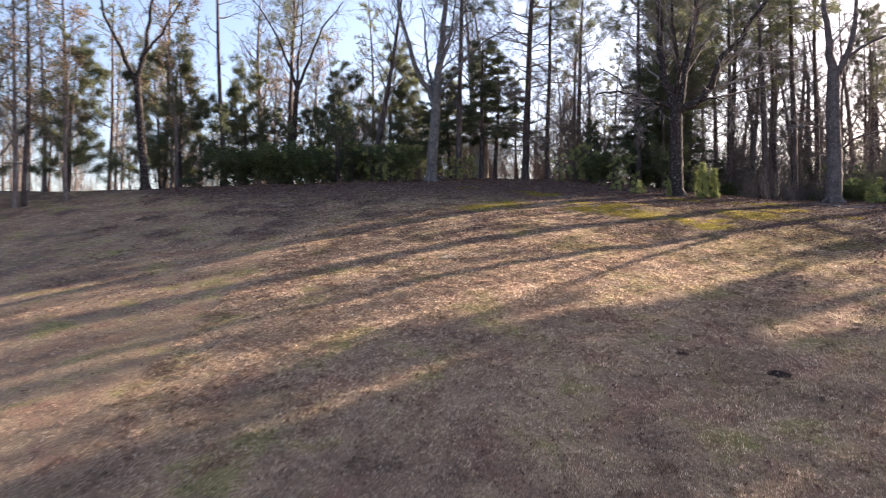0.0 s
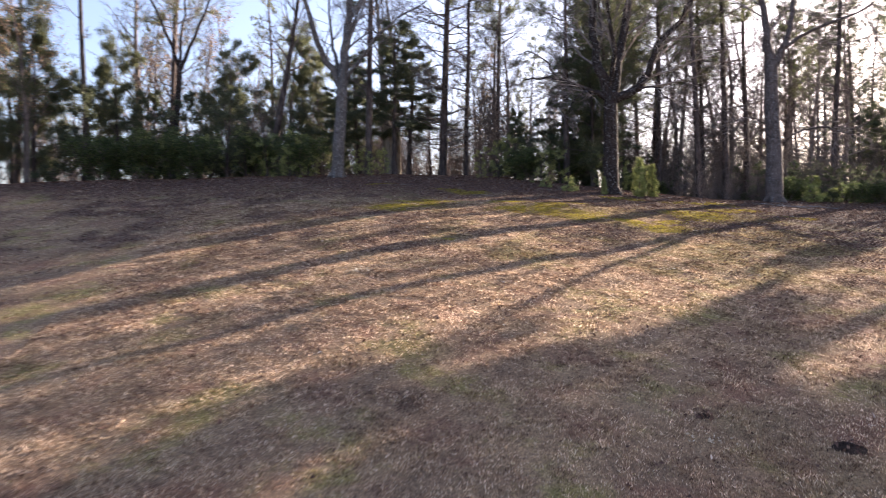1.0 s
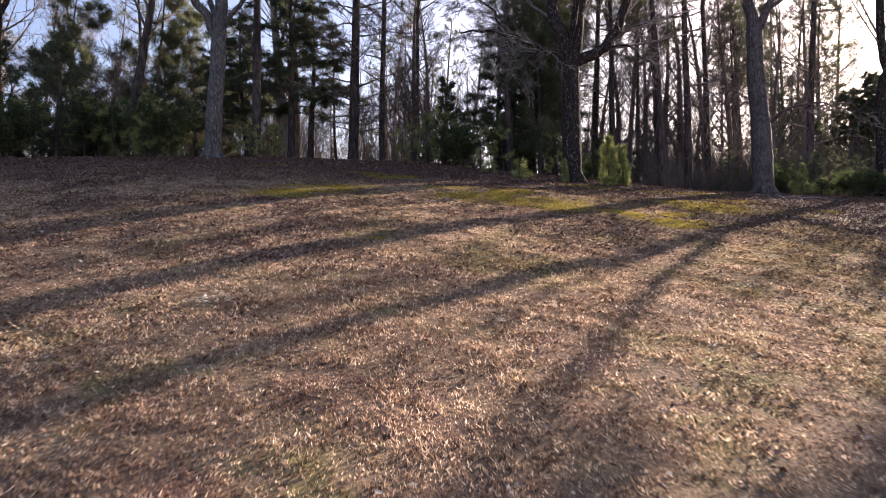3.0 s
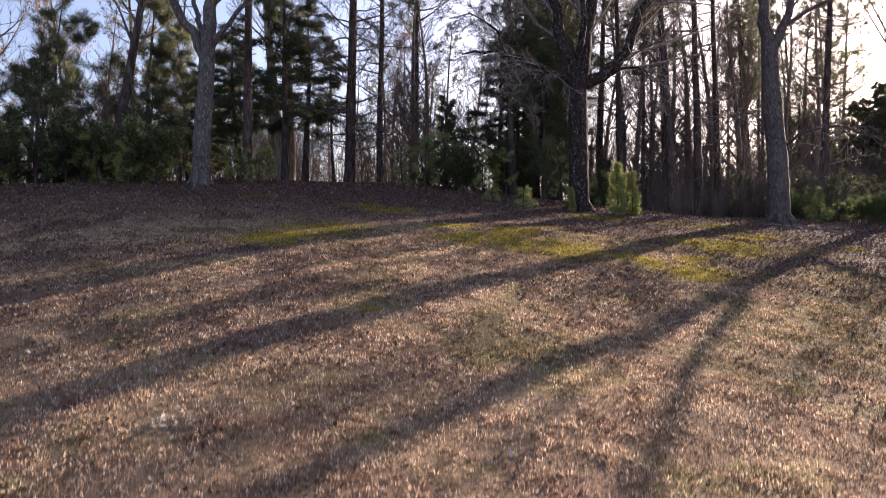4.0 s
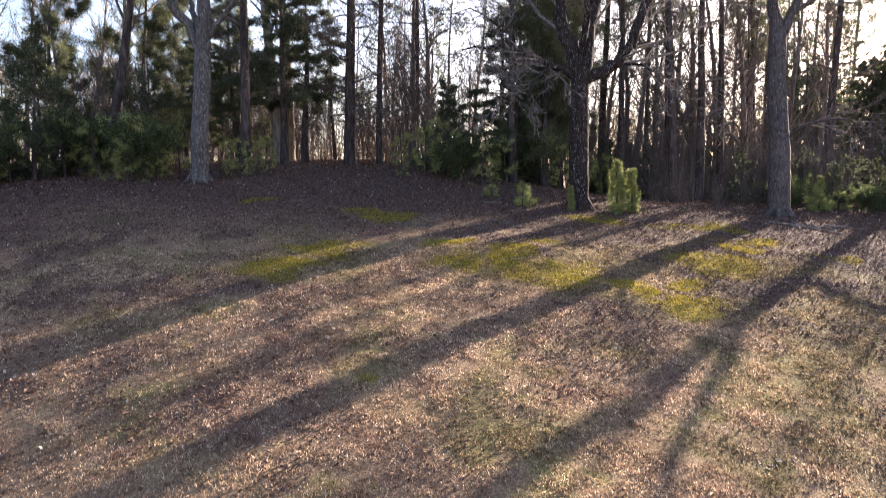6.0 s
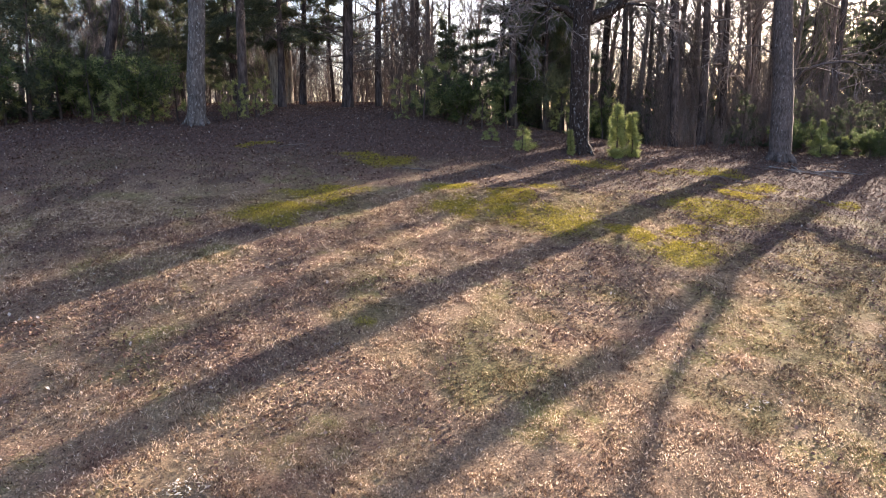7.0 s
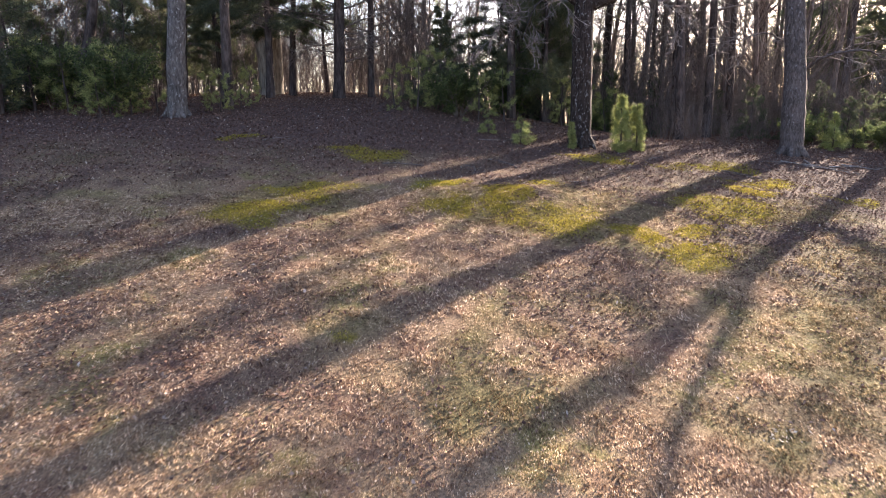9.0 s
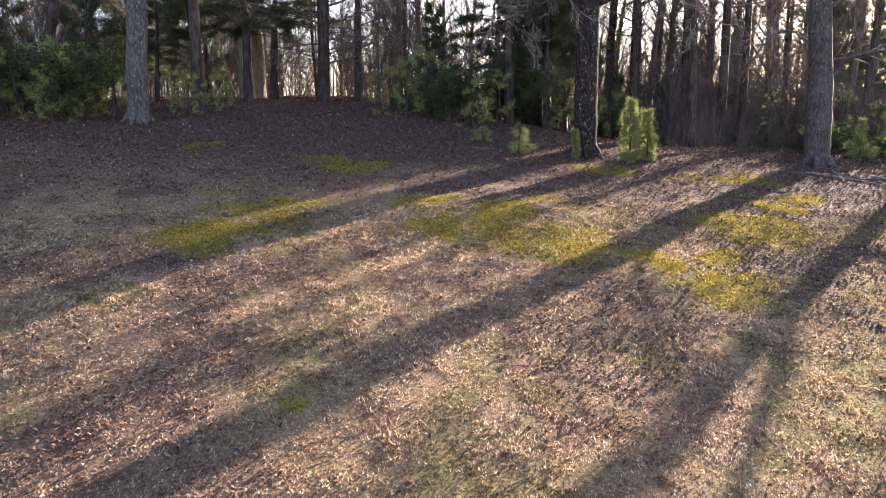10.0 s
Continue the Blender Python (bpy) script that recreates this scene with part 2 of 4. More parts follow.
# moss cushions: x, y, half-width, half-depth
MOSS = [(7.7, 32.4, 0.75, 0.6), (6.4, 31.7, 0.95, 0.7), (8.5, 30.9, 1.35, 1.15), (1.8, 31.5, 1.35, 0.6), (3.1, 32.9, 1.2, 0.75), (6.1, 33.3, 0.75, 0.6), (5.2, 36.2, 1.15, 0.65), (15.9, 35.1, 1.6, 0.75),
        (13.6, 31.1, 1.25, 0.9), (10.9, 28.4, 0.9, 0.72), (12.8, 36.0, 1.2, 0.75), (16.8, 33.3, 1.4, 0.6), (2.8, 26.4, 0.3, 0.25), (1.5, 38.1, 0.5, 0.4), (9.2, 33.0, 0.7, 0.4), (10.0, 29.6, 0.9, 0.6), (7.0, 33.6, 0.5, 0.3), (12.0, 29.8, 0.8, 0.5), (15.4, 32.4, 0.9, 0.5), (18.4, 31.8, 0.8, 0.4)]


def moss_at(x, y):
    x, y = np.asarray(x), np.asarray(y)
    wx, wy = x + 1.1 * (vnoise(x, y, 0.9, 11) - 0.5), y + 1.0 * (vnoise(x, y, 0.8, 12) - 0.5)
    m = np.zeros_like(x, dtype=np.float64)
    for cx, cy, a, b in MOSS:
        m = np.maximum(m, np.exp(-(((wx - cx) / a) ** 2 + ((wy - cy) / b) ** 2)))
    return smooth_step(0.22, 0.82, m * (0.30 + 0.8 * vnoise(x, y, 0.5, 13) + 0.75 * vnoise(x, y, 0.13, 14))) * 0.92


# leafy hollows and olive turf: x, y, half-width, half-depth
DRIFTS = [(10.4, 33.0, 1.5, 0.8), (9.1, 28.5, 1.4, 0.7), (19.0, 33.8, 1.8, 0.9), (18.2, 31.0, 2.0, 0.9), (6.3, 29.5, 0.9, 0.6), (15.9, 37.6, 2.0, 1.0),
          (7.4, 35.2, 2.0, 0.6), (12.2, 30.8, 1.0, 0.5), (11.2, 26.2, 0.9, 0.5), (4.2, 34.4, 1.3, 0.7), (3.2, 29.9, 0.9, 0.5), (0.5, 34.9, 2.2, 0.7), (15.6, 29.6, 1.8, 0.7)]
OLIVE = [(12.5, 23.6, 2.0, 1.2), (11.2, 21.6, 1.5, 0.9), (14.6, 25.6, 2.0, 1.2), (17.5, 29.2, 2.4, 1.2), (5.6, 25.6, 1.2, 0.9), (4.9, 24.4, 0.9, 0.6), (10.3, 24.3, 1.7, 1.0), (8.9, 23.0, 1.3, 0.8), (7.7, 26.4, 0.9, 0.6), (13.0, 27.0, 1.2, 0.8), (8.3, 31.4, 3.0, 2.0), (10.5, 28.7, 1.5, 1.2),
         (14.2, 31.3, 2.6, 1.7), (16.4, 33.8, 2.4, 1.8), (2.2, 32.2, 2.6, 1.2), (5.2, 36.2, 1.8, 1.1), (-1.8, 33.1, 1.6, 0.6), (-3.1, 36.8, 1.6, 0.6), (2.6, 26.4, 0.9, 0.5), (15.5, 28.5, 2.2, 1.2), (12.0, 25.6, 3.0, 1.6), (20.5, 33.0, 2.4, 1.4), (18.0, 31.6, 2.4, 1.4)]


def blobs(x, y, spots, seed):
    x, y = np.asarray(x), np.asarray(y)
    wx, wy = x + 1.6 * (vnoise(x, y, 1.0, seed) - 0.5), y + 1.4 * (vnoise(x, y, 0.9, seed + 1) - 0.5)
    m = np.zeros_like(x, dtype=np.float64)
    for cx, cy, a, b in spots:
        m = np.maximum(m, np.exp(-(((wx - cx) / a) ** 2 + ((wy - cy) / b) ** 2)))
    return m


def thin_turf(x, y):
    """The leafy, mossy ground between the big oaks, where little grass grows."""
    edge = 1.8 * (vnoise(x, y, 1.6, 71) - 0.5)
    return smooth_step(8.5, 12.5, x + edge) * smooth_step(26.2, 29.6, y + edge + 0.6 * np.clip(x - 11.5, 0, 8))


def olive_at(x, y):
    """Turf that has kept some green."""
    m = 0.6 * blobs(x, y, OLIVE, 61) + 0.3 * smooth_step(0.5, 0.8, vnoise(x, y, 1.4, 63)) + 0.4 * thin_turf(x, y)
    return smooth_step(0.12, 0.9, m * (0.5 + 0.6 * vnoise(x, y, 0.45, 64) + 0.5 * vnoise(x, y, 0.13, 65)))


def litter_at(x, y):
    """Fallen leaves: all through the woods, in drifts on the lawn's upper part."""
    x, y = np.asarray(x), np.asarray(y)
    edge = 37.5 - 0.14 * x - 0.36 * np.clip(x - 11, 0, 12) + 4.0 * (vnoise(x, y, 3.5, 21) - 0.5)
    woods = smooth_step(-4.5, 1.5, y - edge)
    drift = smooth_step(0.48, 0.76, 0.6 * vnoise(x, y, 1.7, 22) + 0.4 * vnoise(x, y, 0.5, 23)) * smooth_step(10, 34, y) * 0.8
    hollow = 0.85 * smooth_step(0.3, 1.0, blobs(x, y, DRIFTS, 25) * (0.55 + 0.55 * vnoise(x, y, 0.35, 27) + 0.45 * vnoise(x, y, 0.12, 28))) * 0.95
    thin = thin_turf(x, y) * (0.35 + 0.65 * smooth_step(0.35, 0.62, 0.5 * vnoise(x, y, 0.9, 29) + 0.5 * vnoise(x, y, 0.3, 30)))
    return np.clip(np.maximum(np.maximum(woods, drift), np.maximum(hollow, thin)), 0, 1)


def axis(fine_from, fine_to, step, low, high):
    a = list(np.arange(fine_from, fine_to + step / 2, step))
    s, v = step, fine_to
    while v < high:
        s *= 1.25
        v += s
        a.append(v)
    s, v = step, fine_from
    while v > low:
        s *= 1.25
        v -= s
        a.insert(0, v)
    return np.array(a)


def build_ground():
    xs, ys = axis(-22, 32, 0.2, -900, 900), axis(4, 46, 0.2, -500, 1500)
    gx, gy = np.meshgrid(xs, ys, indexing="ij")
    gz = rough_land(gx, gy)
    nx, ny = gx.shape
    i, j = np.meshgrid(np.arange(nx - 1), np.arange(ny - 1), indexing="ij")
    q = (i * ny + j).ravel()
    geo = Geo()
    geo.add(np.stack([gx, gy, gz], -1), np.concatenate([np.stack([q, q + ny, q + ny + 1], -1), np.stack([q, q + ny + 1, q + 1], -1)]))
    me = geo.mesh("ground", MAT_GROUND, True)
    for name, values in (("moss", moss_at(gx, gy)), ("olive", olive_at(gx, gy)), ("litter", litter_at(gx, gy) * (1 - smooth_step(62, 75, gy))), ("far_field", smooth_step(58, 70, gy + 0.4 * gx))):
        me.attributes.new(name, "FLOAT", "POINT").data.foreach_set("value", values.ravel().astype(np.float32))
    return tagged(new("ground", me), "sloping winter lawn of dormant tan grass with moss and leaves", "ground", kind="structure")


build_ground()


def scatter_grass():
    rng = np.random.default_rng(31)
    n, m = 950000, 700000
    y = np.concatenate([9 + 24 * rng.random(n), 6 + 34 * rng.random(m)])
    x = np.concatenate([-6 + 23 * rng.random(n), -22 + 46 * rng.random(m)])
    n += m
    ok = (x > -0.70 * y - 3) & (x < 0.9 * y + 4)
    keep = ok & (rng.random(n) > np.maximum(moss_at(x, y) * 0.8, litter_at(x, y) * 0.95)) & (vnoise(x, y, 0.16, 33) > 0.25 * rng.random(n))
    x, y = x[keep], y[keep]
    n = len(x)
    z = rough_land(x, y) - 0.005
    a = rng.uniform(0, 2 * math.pi, n)
    h = rng.uniform(0.012, 0.042, n) * (0.5 + 1.0 * vnoise(x, y, 0.3, 34))
    lean = rng.uniform(0.2, 1.5, n) * h
    b = rng.uniform(0, 2 * math.pi, n)
    base = np.stack([x, y, z], -1)
    wide = rng.uniform(0.0035, 0.0115, n) * (0.75 + 0.02 * y)
    geo = Geo()
    geo.blades(base, np.stack([np.cos(a) * wide, np.sin(a) * wide, 0 * a], -1), base + np.stack([np.cos(b) * lean, np.sin(b) * lean, h], -1))
    me = geo.mesh("lawn_grass", MAT_GRASS)
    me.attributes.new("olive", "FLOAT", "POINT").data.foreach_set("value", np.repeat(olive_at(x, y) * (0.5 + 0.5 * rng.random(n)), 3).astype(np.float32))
    clump = np.clip(0.5 + 2.1 * (0.68 * vnoise(x, y, 0.06, 35) + 0.32 * vnoise(x, y, 0.2, 36) - 0.5) + 0.5 * (vnoise(x, y, 1.1, 37) - 0.5), 0, 1)
    me.attributes.new("clump", "FLOAT", "POINT").data.foreach_set("value", np.repeat(clump, 3).astype(np.float32))
    tagged(new("lawn_grass", me), "short dormant tan and reddish grass blades on the slope", "grass", kind="stuff")


def scatter_moss():
    rng = np.random.default_rng(41)
    geo = Geo()
    for cx, cy, a, b in MOSS:
        n = int(16000 * a * b) + 500
        x, y = cx + rng.uniform(-1.7, 1.7, n) * a, cy + rng.uniform(-1.7, 1.7, n) * b
        keep = rng.random(n) < moss_at(x, y)
        x, y = x[keep], y[keep]
        n = len(x)
        if not n:
            continue
        t = rng.uniform(0, 2 * math.pi, n)
        base = np.stack([x, y, rough_land(x, y) - 0.004], -1)
        h = rng.uniform(0.012, 0.035, n)
        w = rng.uniform(0.008, 0.018, n)
        geo.blades(base, np.stack([np.cos(t) * w, np.sin(t) * w, 0 * t], -1), base + np.stack([rng.normal(0, 0.012, n), rng.normal(0, 0.012, n), h], -1))
    tagged(new("moss", geo.mesh("moss", MAT_MOSS)), "bright yellow-green moss cushions on the lawn", "moss", kind="stuff")


def scatter_leaves():
    rng = np.random.default_rng(51)
    n = 900000
    y = 8 + 48 * rng.random(n) ** 0.9
    x = rng.uniform(-1, 1, n) * (5 + 0.62 * (y - 2)) + 0.27 * (y - 8) + 1
    ok = (x > -16) & (x < 32)
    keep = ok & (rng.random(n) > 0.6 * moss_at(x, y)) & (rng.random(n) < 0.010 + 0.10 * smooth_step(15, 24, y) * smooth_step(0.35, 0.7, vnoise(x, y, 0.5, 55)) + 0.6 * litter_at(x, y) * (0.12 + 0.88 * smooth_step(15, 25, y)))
    x, y = x[keep], y[keep]
    n = len(x)
    size = rng.uniform(0.016, 0.04, n)
    t, tilt = rng.uniform(0, 2 * math.pi, n), rng.normal(0, 0.5, n)
    a = np.stack([np.cos(t), np.sin(t), tilt], -1) * size[:, None]
    b = np.stack([-np.sin(t), np.cos(t), rng.normal(0, 0.5, n)], -1) * (size * rng.uniform(0.4, 0.75, n))[:, None]
    geo = Geo()
    geo.leaves(np.stack([x, y, rough_land(x, y) + 0.022], -1), a, b)
    tagged(new("leaf_litter", geo.mesh("leaf_litter", MAT_LEAF)), "fallen curled brown oak leaves strewn over the ground", "leaves", kind="stuff")


scatter_grass()
scatter_moss()
scatter_leaves()


# ---- trees: how wood grows ----
def path_of(rng, start, heading, length, pieces, wander, rise):
    """A wandering line of pieces from start; rise turns it up (plus) or down (minus)."""
    p, d = np.array(start, dtype=np.float64), unit(heading)
    out = [p]
    for _ in range(pieces):
        d = unit(d + rng.normal(0, wander, 3) + np.array([0, 0, rise]))
        p = p + d * length / pieces
        out.append(p)
    return np.array(out)


def along(line, s):
    k = s * (len(line) - 1)
    i = min(int(k), len(line) - 2)
    return line[i] + (line[i + 1] - line[i]) * (k - i), unit(line[i + 1] - line[i])


def fork_off(rng, d, angle):
    """A heading at the given angle to d."""
    s = unit(np.cross(d, rng.normal(size=3)))
    return unit(d * math.cos(angle) + s * math.sin(angle))


def ramify(rng, geo, line, r0, r1, level, plan, sink=None, light=False):
    """Side shoots of a limb, and theirs, down to twigs. plan: for each level (count, length share, angle, rise)."""
    if level >= len(plan):
        return
    count, share, angle, rise = plan[level]
    length = np.linalg.norm(np.diff(line, axis=0), axis=1).sum()
    for i in range(count):
        s = 0.22 + 0.78 * (i + rng.random()) / count
        p, d = along(line, min(s, 0.999))
        heading = fork_off(rng, d, angle * rng.uniform(0.7, 1.3))
        ln = length * share * rng.uniform(0.55, 1.25) * (1.15 - 0.5 * s)
        r = max((r0 + (r1 - r0) * s) * rng.uniform(0.38, 0.62), 0.011)
        if light and level == len(plan) - 1:
            # the last twigs: two thin crossed slivers
            tip = p + (heading + np.array([0, 0, rise * 2])) * ln
            u = unit(np.cross(heading, rng.normal(size=3)))
            w = np.cross(heading, u)
            geo.blades(np.array([p, p]), np.array([u, w]) * r, np.array([tip, tip]))
            if sink is not None:
                sink.append((np.array([p, (p + tip) / 2, tip]), level))
            continue
        sub = path_of(rng, p, heading, ln, 5 if level < 2 and not light else 3, 0.17, rise)
        rt = max(r * 0.35, 0.007)
        geo.tube(sub, np.linspace(r, rt, len(sub)), 5 if level == 0 and not light else 3)
        if sink is not None:
            sink.append((sub, level))
        ramify(rng, geo, sub, r, rt, level + 1, plan, sink, light)


def trunk_tube(geo, line, r0, r1, rng, flare=1.5, sides=14):
    """A bole with root flare and slightly uneven girth."""
    n = 26
    s = np.linspace(0, 1, n) ** 1.5
    pts = np.array([along(line, min(v, 0.9999))[0] for v in s])
    z = pts[:, 2] - pts[0, 2]
    r = r0 + (r1 - r0) * s
    r = r * (1 + (flare - 1) * np.exp(-z / 0.38)) * (1 + rng.normal(0, 0.018, n))
    geo.tube(pts, r, sides, 0.035, rng)
    return pts, r


def roots(geo, rng, r):
    for k in range(6):
        a = k * 1.05 + rng.uniform(-0.3, 0.3)
        d = np.array([math.cos(a), math.sin(a), 0])
        p = np.array([d * r * 0.72 + [0, 0, 0.34], d * r * 1.2 + [0, 0, 0.10], d * r * rng.uniform(1.6, 2.0) + [0, 0, -0.10]])
        geo.tube(p, np.array([0.20, 0.17, 0.06]) * r * 1.6, 6)


GROUPS = {"oak_tree": "oaks at the lawn's edge", "pine_tree": "pines of the wood", "bare_tree": "leafless trees of the wood", "cedar_tree": "cedars of the wood",
          "pine_sapling": "pine saplings at the wood's edge", "shrub": "shrubs at the wood's edge", "thicket": "leafless brush of the wood"}


def thing(name, label, category, x, y, group="", sink=0.06):
    ob = new(name)
    ob.location = (x, y, float(land(x, y)) - sink)
    return tagged(ob, label, category, group or GROUPS[name])


def needle_clumps(geo, rng, centres, dirs, count, length, width, spread, loose=0.75):
    n = len(centres)
    if not n:
        return
    c = np.repeat(np.asarray(centres), count, axis=0)
    d = np.repeat(np.asarray(dirs), count, axis=0) + units(rng, n * count) * spread
    d /= np.linalg.norm(d, axis=1)[:, None]
    ln = length * rng.uniform(0.6, 1.2, n * count)[:, None]
    side = np.cross(d, units(rng, n * count))
    side /= np.linalg.norm(side, axis=1)[:, None] + 1e-9
    base = c + units(rng, n * count) * (length * loose * rng.random(n * count) ** 0.6)[:, None]
    geo.blades(base, side * width, base + d * ln)


def leaf_cloud(geo, rng, centres, count, spread, size):
    n = len(centres) * count
    c = np.repeat(np.asarray(centres), count, axis=0) + rng.normal(0, spread, (n, 3))
    a = units(rng, n)
    b = np.cross(a, units(rng, n))
    b /= np.linalg.norm(b, axis=1)[:, None] + 1e-9
    s = size * rng.uniform(0.6, 1.3, n)[:, None]
    geo.leaves(c, a * s, b * s * 0.5)


TWIGGY = [(8, 0.46, 0.75, 0.04), (6, 0.50, 0.75, 0.03), (6, 0.5, 0.7, 0.02)]


def limbed_tree(name, label, x, y, seed, bole, r0, r1, limbs, bark, plan=TWIGGY, rooted=True, lean=(0, 0)):
    """A big bare hardwood. limbs: points from the fork on (metres from the fork), with first and last radius."""
    rng = np.random.default_rng(seed)
    tree = thing(name, label, "tree", x, y)
    top = np.array([lean[0], lean[1], bole])
    line = np.array([[0, 0, -0.3], top * 0.35 + rng.normal(0, 0.03, 3), top * 0.7 + rng.normal(0, 0.03, 3), top])
    g = Geo()
    trunk_tube(g, line, r0, r1, rng, 1.22)
    if rooted:
        roots(g, rng, r0)
    part("trunk", g, bark, tree, smooth=True)
    for pts, ra, rb in limbs:
        raw = np.array(pts, dtype=np.float64) + top
        fine = []
        for i in range(len(raw) - 1):
            for s in (0, 0.34, 0.67):
                fine.append(raw[i] + (raw[i + 1] - raw[i]) * s)
        fine.append(raw[-1])
        fine = np.array(fine)
        fine[2:] += rng.normal(0, 0.05, (len(fine) - 2, 3))
        g = Geo()
        g.tube(fine, np.linspace(ra, rb, len(fine)), 9, 0.04, rng)
        limb = part("limb", g, bark, tree, smooth=True)
        twigs = Geo()
        ramify(rng, twigs, fine, ra * 0.6, rb * 0.7, 0, plan, None, True)
        part("twig_mass", twigs, MAT_OAKTWIG, limb, "fine bare pale grey twigs", kind="stuff")
    return tree


def view(right, up, away=0.0):
    """Metres to the right, up and away as the woods' edge is faced."""
    c, s = math.cos(radians(15.3)), math.sin(radians(15.3))
    return (right * c + away * s, -right * s + away * c, up)


def bare_tree(x, y, seed, height, r0, label="slender leafless hardwood with ascending grey branches", bark=None, lean=(0.0, 0.0), plan=None, first=0.35, brown=0, split=True, reach=0.27, each=1.5):
    """A slim straight hardwood with ascending branches."""
    rng = np.random.default_rng(seed)
    tree = thing("bare_tree", label, "tree", x, y)
    bark = bark or MAT_TWIG
    line = path_of(rng, (0, 0, -0.3), (lean[0], lean[1], 1), height, 10, 0.035, 0.05)
    g = Geo()
    trunk_tube(g, line, r0, 0.02, rng, 1.35, 9)
    part("trunk", g, bark, tree, smooth=True)
    twigs, ends = Geo(), []
    n = int(height * each)
    for i in range(n):
        s = first + (1 - first) * (i + rng.random()) / n
        p, d = along(line, min(s, 0.995))
        heading = fork_off(rng, d, rng.uniform(0.5, 0.95))
        ln = height * reach * (1.25 - s) * rng.uniform(0.6, 1.3)
        r = max(r0 * (1 - s) * 0.45, 0.014)
        sub = path_of(rng, p, heading, ln, 6, 0.10, 0.10)
        twigs.tube(sub, np.linspace(r, 0.006, len(sub)), 4)
        ramify(rng, twigs, sub, r, 0.006, 0, plan or [(6, 0.45, 0.6, 0.06), (6, 0.5, 0.6, 0.04)], ends, True)
        if split:
            part("branch", twigs, MAT_TWIG, tree)
            twigs = Geo()
    if not split:
        part("branchwork", twigs, MAT_TWIG, tree, kind="stuff")
    if brown:
        g = Geo()
        tips = np.array([e[0][-1] for e in ends])
        leaf_cloud(g, rng, tips[rng.random(len(tips)) < 0.6], brown, 0.16, 0.055)
        part("foliage", g, MAT_BROWNLEAF, tree, "clinging dry brown leaves", kind="stuff")
    return tree


def pine_tree(x, y, seed, height, r0, crown_from=0.5, dead_from=0.2, dead=16, reach=3.2, needles=13, width=0.0095, lean=(0.0, 0.0), label="tall straight pine with dark furrowed bark and dead lower branches", bark=None, fullness=1.0, split=True, shoot_plan=((8, 0.40, 0.75, 0.08), (3, 0.55, 0.7, 0.1)), dead_plan=((7, 0.42, 0.8, 0.03), (5, 0.5, 0.8, 0.0)), loose=0.75):
    rng = np.random.default_rng(seed)
    tree = thing("pine_tree", label, "tree", x, y)
    line = path_of(rng, (0, 0, -0.3), (lean[0], lean[1], 1), height, 10, 0.018, 0.03)
    g = Geo()
    trunk_tube(g, line, r0, r0 * 0.16, rng, 1.3, 12)
    part("trunk", g, bark or MAT_PINE, tree, smooth=True)
    wood, green = Geo(), Geo()
    for i in range(dead):
        s = dead_from + (crown_from - dead_from) * (i + rng.random()) / dead
        p, d = along(line, s)
        a = rng.uniform(0, 2 * math.pi)
        ln = rng.uniform(0.35, 0.95) * reach
        sub = path_of(rng, p, (math.cos(a), math.sin(a), rng.uniform(-0.1, 0.55)), ln, 6, 0.13, 0.05)
        r = rng.uniform(0.028, 0.055)
        wood.tube(sub, np.linspace(r, 0.007, len(sub)), 4)
        ramify(rng, wood, sub, r, 0.007, 0, dead_plan, None, True)
        if split:
            part("branch", wood, MAT_TWIG, tree, "dead grey branch")
            wood = Geo()
    n = int(height * (1 - crown_from) * 3.2 * fullness)
    c, dd = [], []
    for i in range(n):
        s = crown_from + (0.985 - crown_from) * (i + rng.random()) / n
        p, d = along(line, s)
        a = i * 2.4 + rng.uniform(-0.5, 0.5)
        t = (s - crown_from) / (1 - crown_from)
        ln = reach * (1.05 - 0.75 * t) * rng.uniform(0.55, 1.15) * (0.75 + 0.6 * min(t * 4, 0.42))
        sub = path_of(rng, p, (math.cos(a), math.sin(a), rng.uniform(0.0, 0.5)), ln, 6, 0.10, 0.07)
        r = 0.018 + 0.012 * ln
        wood.tube(sub, np.linspace(r, 0.008, len(sub)), 4)
        shoots = []
        ramify(rng, wood, sub, r, 0.008, 0, shoot_plan, shoots, True)
        for shoot in [sub] + [e[0] for e in shoots]:
            for q in ((0.55, 0.8, 1.0) if len(shoot) > 4 else (0.6, 1.0)):
                pp, dv = along(shoot, min(q, 0.999))
                c.append(pp), dd.append(dv)
    part("branchwork", wood, MAT_TWIG, tree, kind="stuff")
    needle_clumps(green, rng, c, dd, needles, 0.24, width, 0.95, loose)
    part("crown", green, MAT_NEEDLE, tree, "dark green needle tufts", kind="stuff")
    return tree


